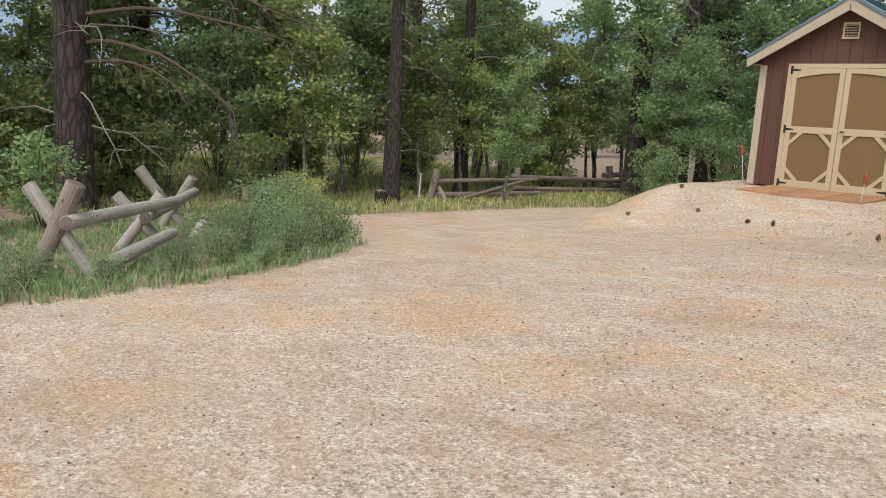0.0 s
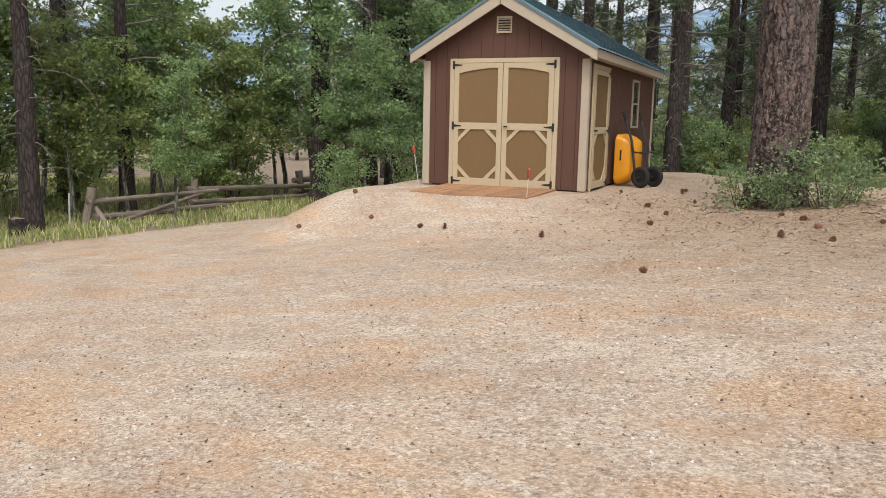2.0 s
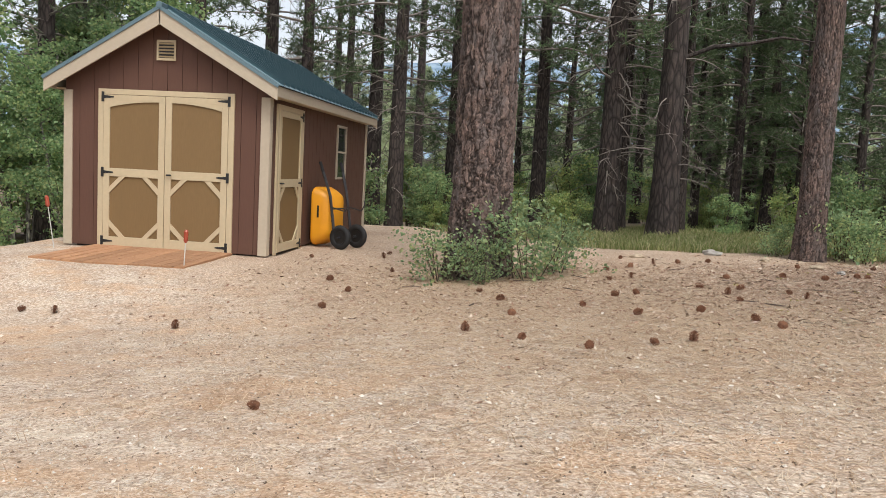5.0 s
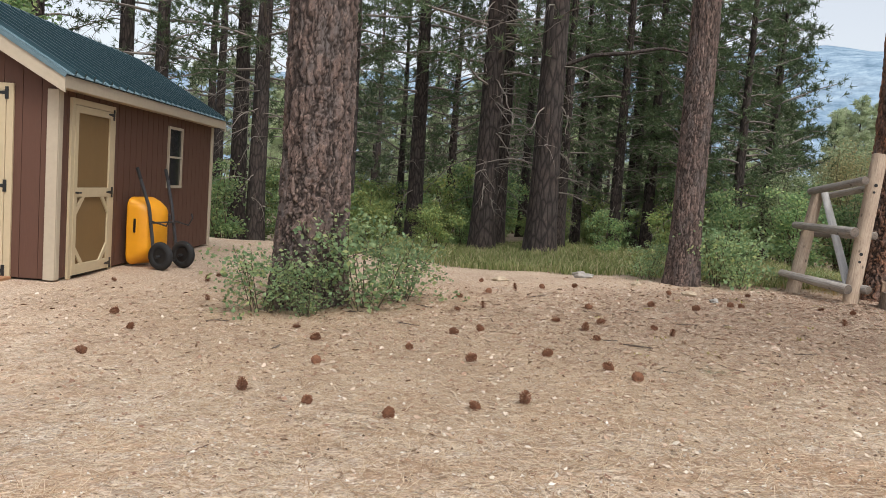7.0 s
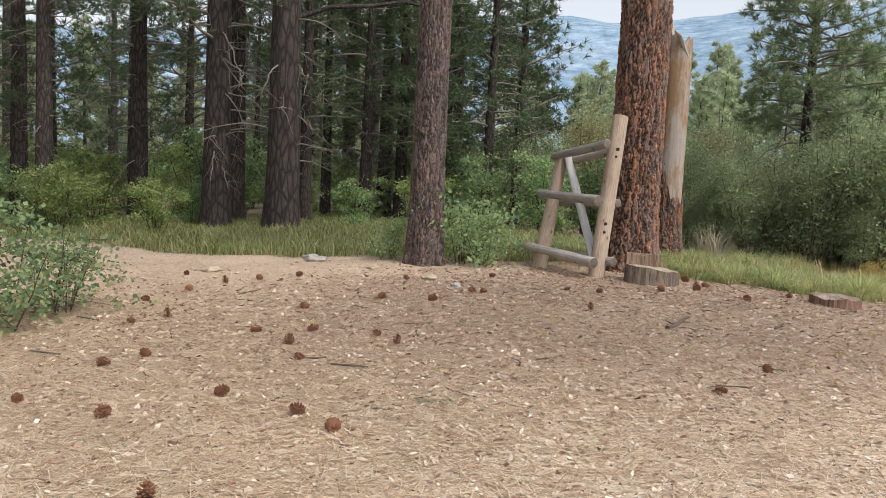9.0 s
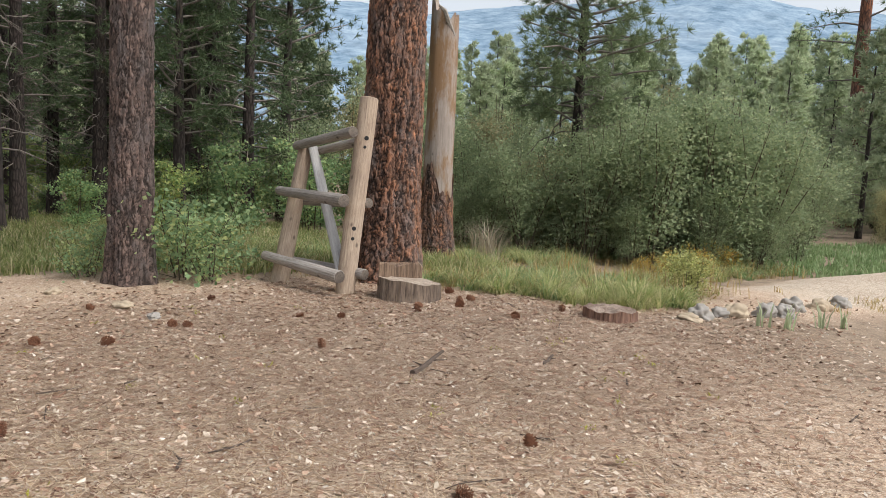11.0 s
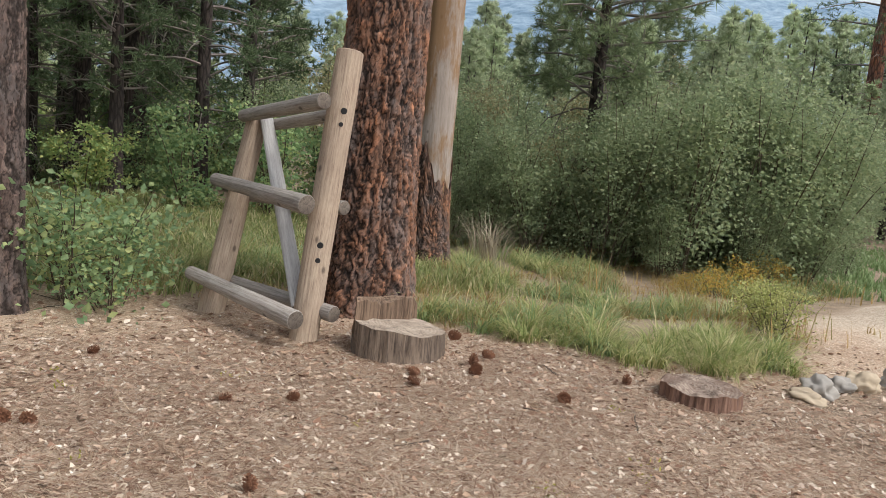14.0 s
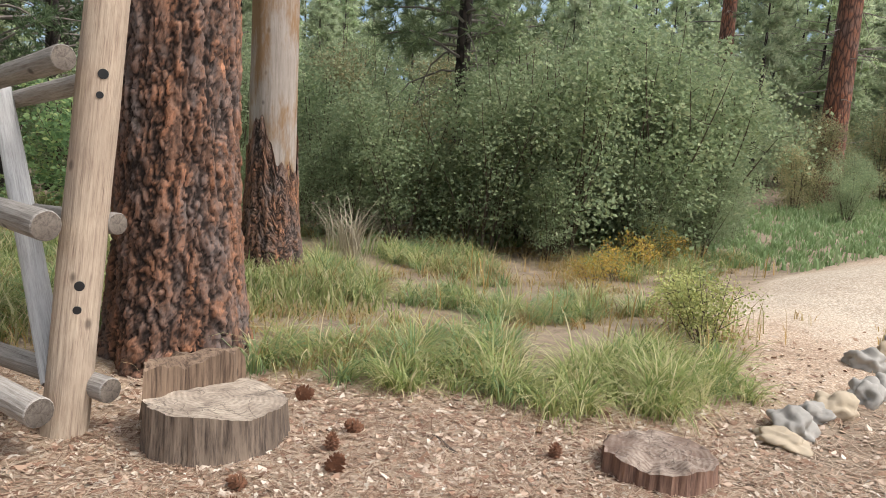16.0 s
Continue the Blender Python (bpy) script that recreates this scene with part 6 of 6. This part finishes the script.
stick(10.6, -1.82, 0.55, 0.02, 28, 1)
stick(11.42, -1.98, 0.24, 0.014, 22, 2)
for k, (x, y) in enumerate(((4.4, -1.3), (4.6, -1.25), (8.9, -1.3), (9.6, -2.2), (9.1, -2.6), (8.2, -2.4), (7.6, -2.9), (10.9, -1.6), (12.0, -0.9), (10.0, -0.6), (11.2, -0.9), (12.4, -0.35), (9.6, -1.4), (8.7, -2.9))):
    stick(x, y, rng.uniform(0.1, 0.24), rng.uniform(0.004, 0.009), rng.uniform(0, 180), 10 + k)


for k in range(34):
    a, b = k * 0.618 % 1, k * 0.414 % 1
    x, y = (7.6 + 5.2 * a, -3.4 + 3.6 * b) if k % 3 else (4.2 + 4.0 * a, -3.0 + 3.6 * b)
    if grassy(x, y) < -0.2 and math.hypot(x - 5.13, y + 0.1) > 0.6:
        stick(x, y, 0.09 + 0.2 * (k * 0.29 % 1), 0.004 + 0.004 * (k * 0.53 % 1), 137 * k, 60 + k)


def tuft(x, y, name, label, category, mat, h, per, width, lean, spread, group=""):
    rng = np.random.default_rng(int(x * 100) % 997)
    s = Shape()
    for k in range(per):
        a = rng.uniform(0, 2 * math.pi)
        b0 = np.array([rng.normal(0, spread), rng.normal(0, spread), -0.01])
        d, e = np.array([math.cos(a), math.sin(a), 0]), np.array([-math.sin(a), math.cos(a), 0]) * width
        hh = h * rng.uniform(0.6, 1.1)
        m, t = b0 + d * lean * hh * 0.3 + [0, 0, hh * 0.6], b0 + d * lean * hh + [0, 0, hh]
        s.add([b0 - e, b0 + e, m - e, m + e, t], [[0, 1, 3], [0, 3, 2], [2, 3, 4]])
    ob = part(name, s, mat, m=pose(x, y, gz(x, y)))
    return tagged(ob, label, category, group)


tuft(14.95, 3.9, "dry_grass_clump", "pale dry grass clump before the willow thicket", "grass clump", M_PALE_STRAW, 0.6, 110, 0.006, 0.6, 0.09)
M_IRIS = leaf_material("iris_leaves", [(0.36, 0.44, 0.24), (0.5, 0.55, 0.36)], 0.5, 0.4)
M_LICHEN = leaf_material("wolf_lichen", [(0.42, 0.42, 0.06), (0.5, 0.48, 0.1)], 0.8, 0.2)
for x, y in ((14.22, -1.43), (14.43, -1.55), (14.92, -1.52), (15.3, -1.5)):
    tuft(x, y, "iris_plant", "pale green iris leaves in the bare soil", "plant", M_IRIS, 0.24, 7, 0.009, 0.35, 0.03, "iris plants")
tuft(8.44, -3.13, "pine_sprig", "fallen green pine needle sprig on the ground", "pine sprig", M_NEEDLE, 0.03, 40, 0.003, 5.0, 0.03)


def lichen():
    """Crumbs of bright lichen shed from the limbs above."""
    rng = np.random.default_rng(18)
    s = Shape()
    for k in range(34):
        x, y = rng.uniform(8.0, 12.6), rng.uniform(-3.4, 0.6)
        if grassy(x, y) > -0.2:
            continue
        for q in range(14):
            b0 = np.array([x + rng.normal(0, 0.028), y + rng.normal(0, 0.028), 0])
            b0[2] = gz(b0[0], b0[1])
            d = unit(rng.normal(0, 1, 3) * np.array([1, 1, 0.5]) + np.array([0, 0, 0.5])) * rng.uniform(0.015, 0.035)
            e = unit(np.cross(d, rng.normal(0, 1, 3))) * 0.005
            s.add([b0 - e, b0 + e, b0 + d * 0.6 + e, b0 + d], [[0, 1, 2], [0, 2, 3]])
    tagged(part("lichen", s, M_LICHEN), "bright yellow-green lichen fallen on the litter", "lichen", kind="stuff")


lichen()


def litter():
    """Gravel chips, bark flakes and fallen needles, joined by kind."""
    rng = np.random.default_rng(31)

    def spots(n, blobs):
        """Loose spread round some centres: x, y, spread along x and y, share."""
        out = []
        for x, y, sx, sy, share in blobs:
            m = int(n * share)
            out.append(np.column_stack([rng.normal(x, sx, m), rng.normal(y, sy, m)]))
        p = np.vstack(out)
        return p[(grassy(p[:, 0], p[:, 1]) < 0.05) & ~((p[:, 0] < 2.5) & (p[:, 1] > -1.6))]

    p = spots(90000, ((4.0, -8.5, 3.2, 2.6, 0.4), (7.5, -4.5, 2.2, 1.8, 0.3), (11, -1.2, 1.7, 1.2, 0.3)))
    n = len(p)
    c = np.column_stack([p, land(p[:, 0], p[:, 1]) + 0.002])
    size = 0.003 + 0.009 * rng.uniform(0, 1, n)[:, None] ** 5
    a = rng.uniform(0, 2 * math.pi, n)
    ring = [np.column_stack([np.cos(a + q * 2.094 + rng.uniform(-0.3, 0.3, n)), np.sin(a + q * 2.094), np.full(n, -0.15)]) * size * rng.uniform(0.7, 1.3, (n, 1)) for q in range(3)]
    top = np.column_stack([rng.normal(0, 0.3, (n, 2)), np.full(n, 0.75)]) * size
    v = np.stack([c + ring[0], c + ring[1], c + ring[2], c + top], 1).reshape(-1, 3)
    k = np.arange(n)[:, None] * 4
    s = Shape().add(v, np.vstack([k + np.array([[0, 1, 3]]), k + np.array([[1, 2, 3]]), k + np.array([[2, 0, 3]])]))
    tagged(part("gravel", s, M_CHIPS), "loose pale and dark gravel chips", "gravel", kind="stuff")
    for amount, blobs, mat, label in ((68000, ((7.0, -3.6, 2.1, 1.8, 0.72), (5.5, -0.8, 1.6, 1.2, 0.28)), M_STRAW, "fallen straw-coloured pine needles"),
                                      (66000, ((10.8, -1.2, 1.7, 1.2, 1.0),), M_STRAW_RED, "fallen rust-coloured pine needles")):
        p = spots(amount, blobs)
        n = len(p)
        c = np.column_stack([p, land(p[:, 0], p[:, 1]) + rng.uniform(0.002, 0.012, n)])
        a = rng.uniform(0, 2 * math.pi, n)
        d = np.column_stack([np.cos(a), np.sin(a), rng.normal(0, 0.06, n)]) * rng.uniform(0.035, 0.085, n)[:, None]
        e = np.column_stack([-np.sin(a), np.cos(a), np.zeros(n)]) * 0.0016
        v = np.stack([c - d - e, c - d + e, c + d + e, c + d - e], 1).reshape(-1, 3)
        tagged(part("fallen_needles", Shape().add(v, np.arange(4 * n).reshape(-1, 4)), mat), label, "needle litter", kind="stuff")
    p = spots(62000, ((11.4, -0.7, 1.6, 1.1, 0.5), (9.2, -1.6, 1.8, 1.4, 0.25), (6.2, -1.2, 2.0, 1.5, 0.25)))
    n = len(p)
    c = np.column_stack([p, land(p[:, 0], p[:, 1]) + 0.006])
    a = rng.uniform(0, 2 * math.pi, n)
    w = (0.005 + 0.017 * rng.uniform(0, 1, n) ** 2.2)[:, None]
    d = np.column_stack([np.cos(a), np.sin(a), rng.normal(0, 0.25, n)]) * w * 1.5
    e = np.column_stack([-np.sin(a), np.cos(a), rng.normal(0, 0.25, n)]) * w
    v = np.stack([c - d, c - e, c + d * 0.9, c + e * 0.8], 1).reshape(-1, 3)
    tagged(part("bark_flakes", Shape().add(v, np.arange(4 * n).reshape(-1, 4)), M_FLAKE), "scattered red-brown bark flakes and wood chips", "bark litter", kind="stuff")


def pale_bits():
    """Pale wood and stone bits that catch the light on the needle bed."""
    rng = np.random.default_rng(55)
    p = np.vstack([np.column_stack([rng.normal(11.0, 1.7, 14000), rng.normal(-1.2, 1.2, 14000)]), np.column_stack([rng.normal(7.6, 2.2, 11000), rng.normal(-3.6, 1.9, 11000)])])
    p = p[(grassy(p[:, 0], p[:, 1]) < 0.0)]
    n = len(p)
    c = np.column_stack([p, land(p[:, 0], p[:, 1]) + 0.008])
    a = rng.uniform(0, 2 * math.pi, n)
    w = (0.004 + 0.009 * rng.uniform(0, 1, n) ** 2.4)[:, None]
    d = np.column_stack([np.cos(a), np.sin(a), rng.normal(0, 0.3, n)]) * w * 1.6
    e = np.column_stack([-np.sin(a), np.cos(a), rng.normal(0, 0.3, n)]) * w
    v = np.stack([c - d, c - e, c + d, c + e * 0.7], 1).reshape(-1, 3)
    tagged(part("wood_chips", Shape().add(v, np.arange(4 * n).reshape(-1, 4)), M_BITS), "pale wood and stone bits on the needle litter", "litter", kind="stuff")


M_BITS = leaf_material("pale_bit", [(0.30, 0.22, 0.16), (0.46, 0.37, 0.28), (0.60, 0.52, 0.42), (0.72, 0.66, 0.58)], 0.9, 0.0)
pale_bits()
M_CHIPS = leaf_material("gravel_chips", [(0.10, 0.07, 0.055), (0.30, 0.22, 0.16), (0.44, 0.36, 0.28), (0.62, 0.56, 0.48), (0.8, 0.76, 0.7)], 0.9, 0.0)
M_STRAW = leaf_material("fallen_needle_straw", [(0.32, 0.20, 0.125), (0.54, 0.385, 0.245), (0.76, 0.64, 0.48), (0.64, 0.51, 0.36)], 0.8, 0.2)
M_STRAW_RED = leaf_material("fallen_needle_rust", [(0.24, 0.145, 0.10), (0.44, 0.295, 0.205), (0.68, 0.55, 0.43), (0.54, 0.40, 0.29)], 0.8, 0.2)
M_FLAKE = leaf_material("bark_flake", [(0.14, 0.08, 0.055), (0.24, 0.14, 0.095), (0.34, 0.225, 0.155), (0.46, 0.34, 0.255), (0.64, 0.55, 0.46)], 0.9, 0.0)
litter()
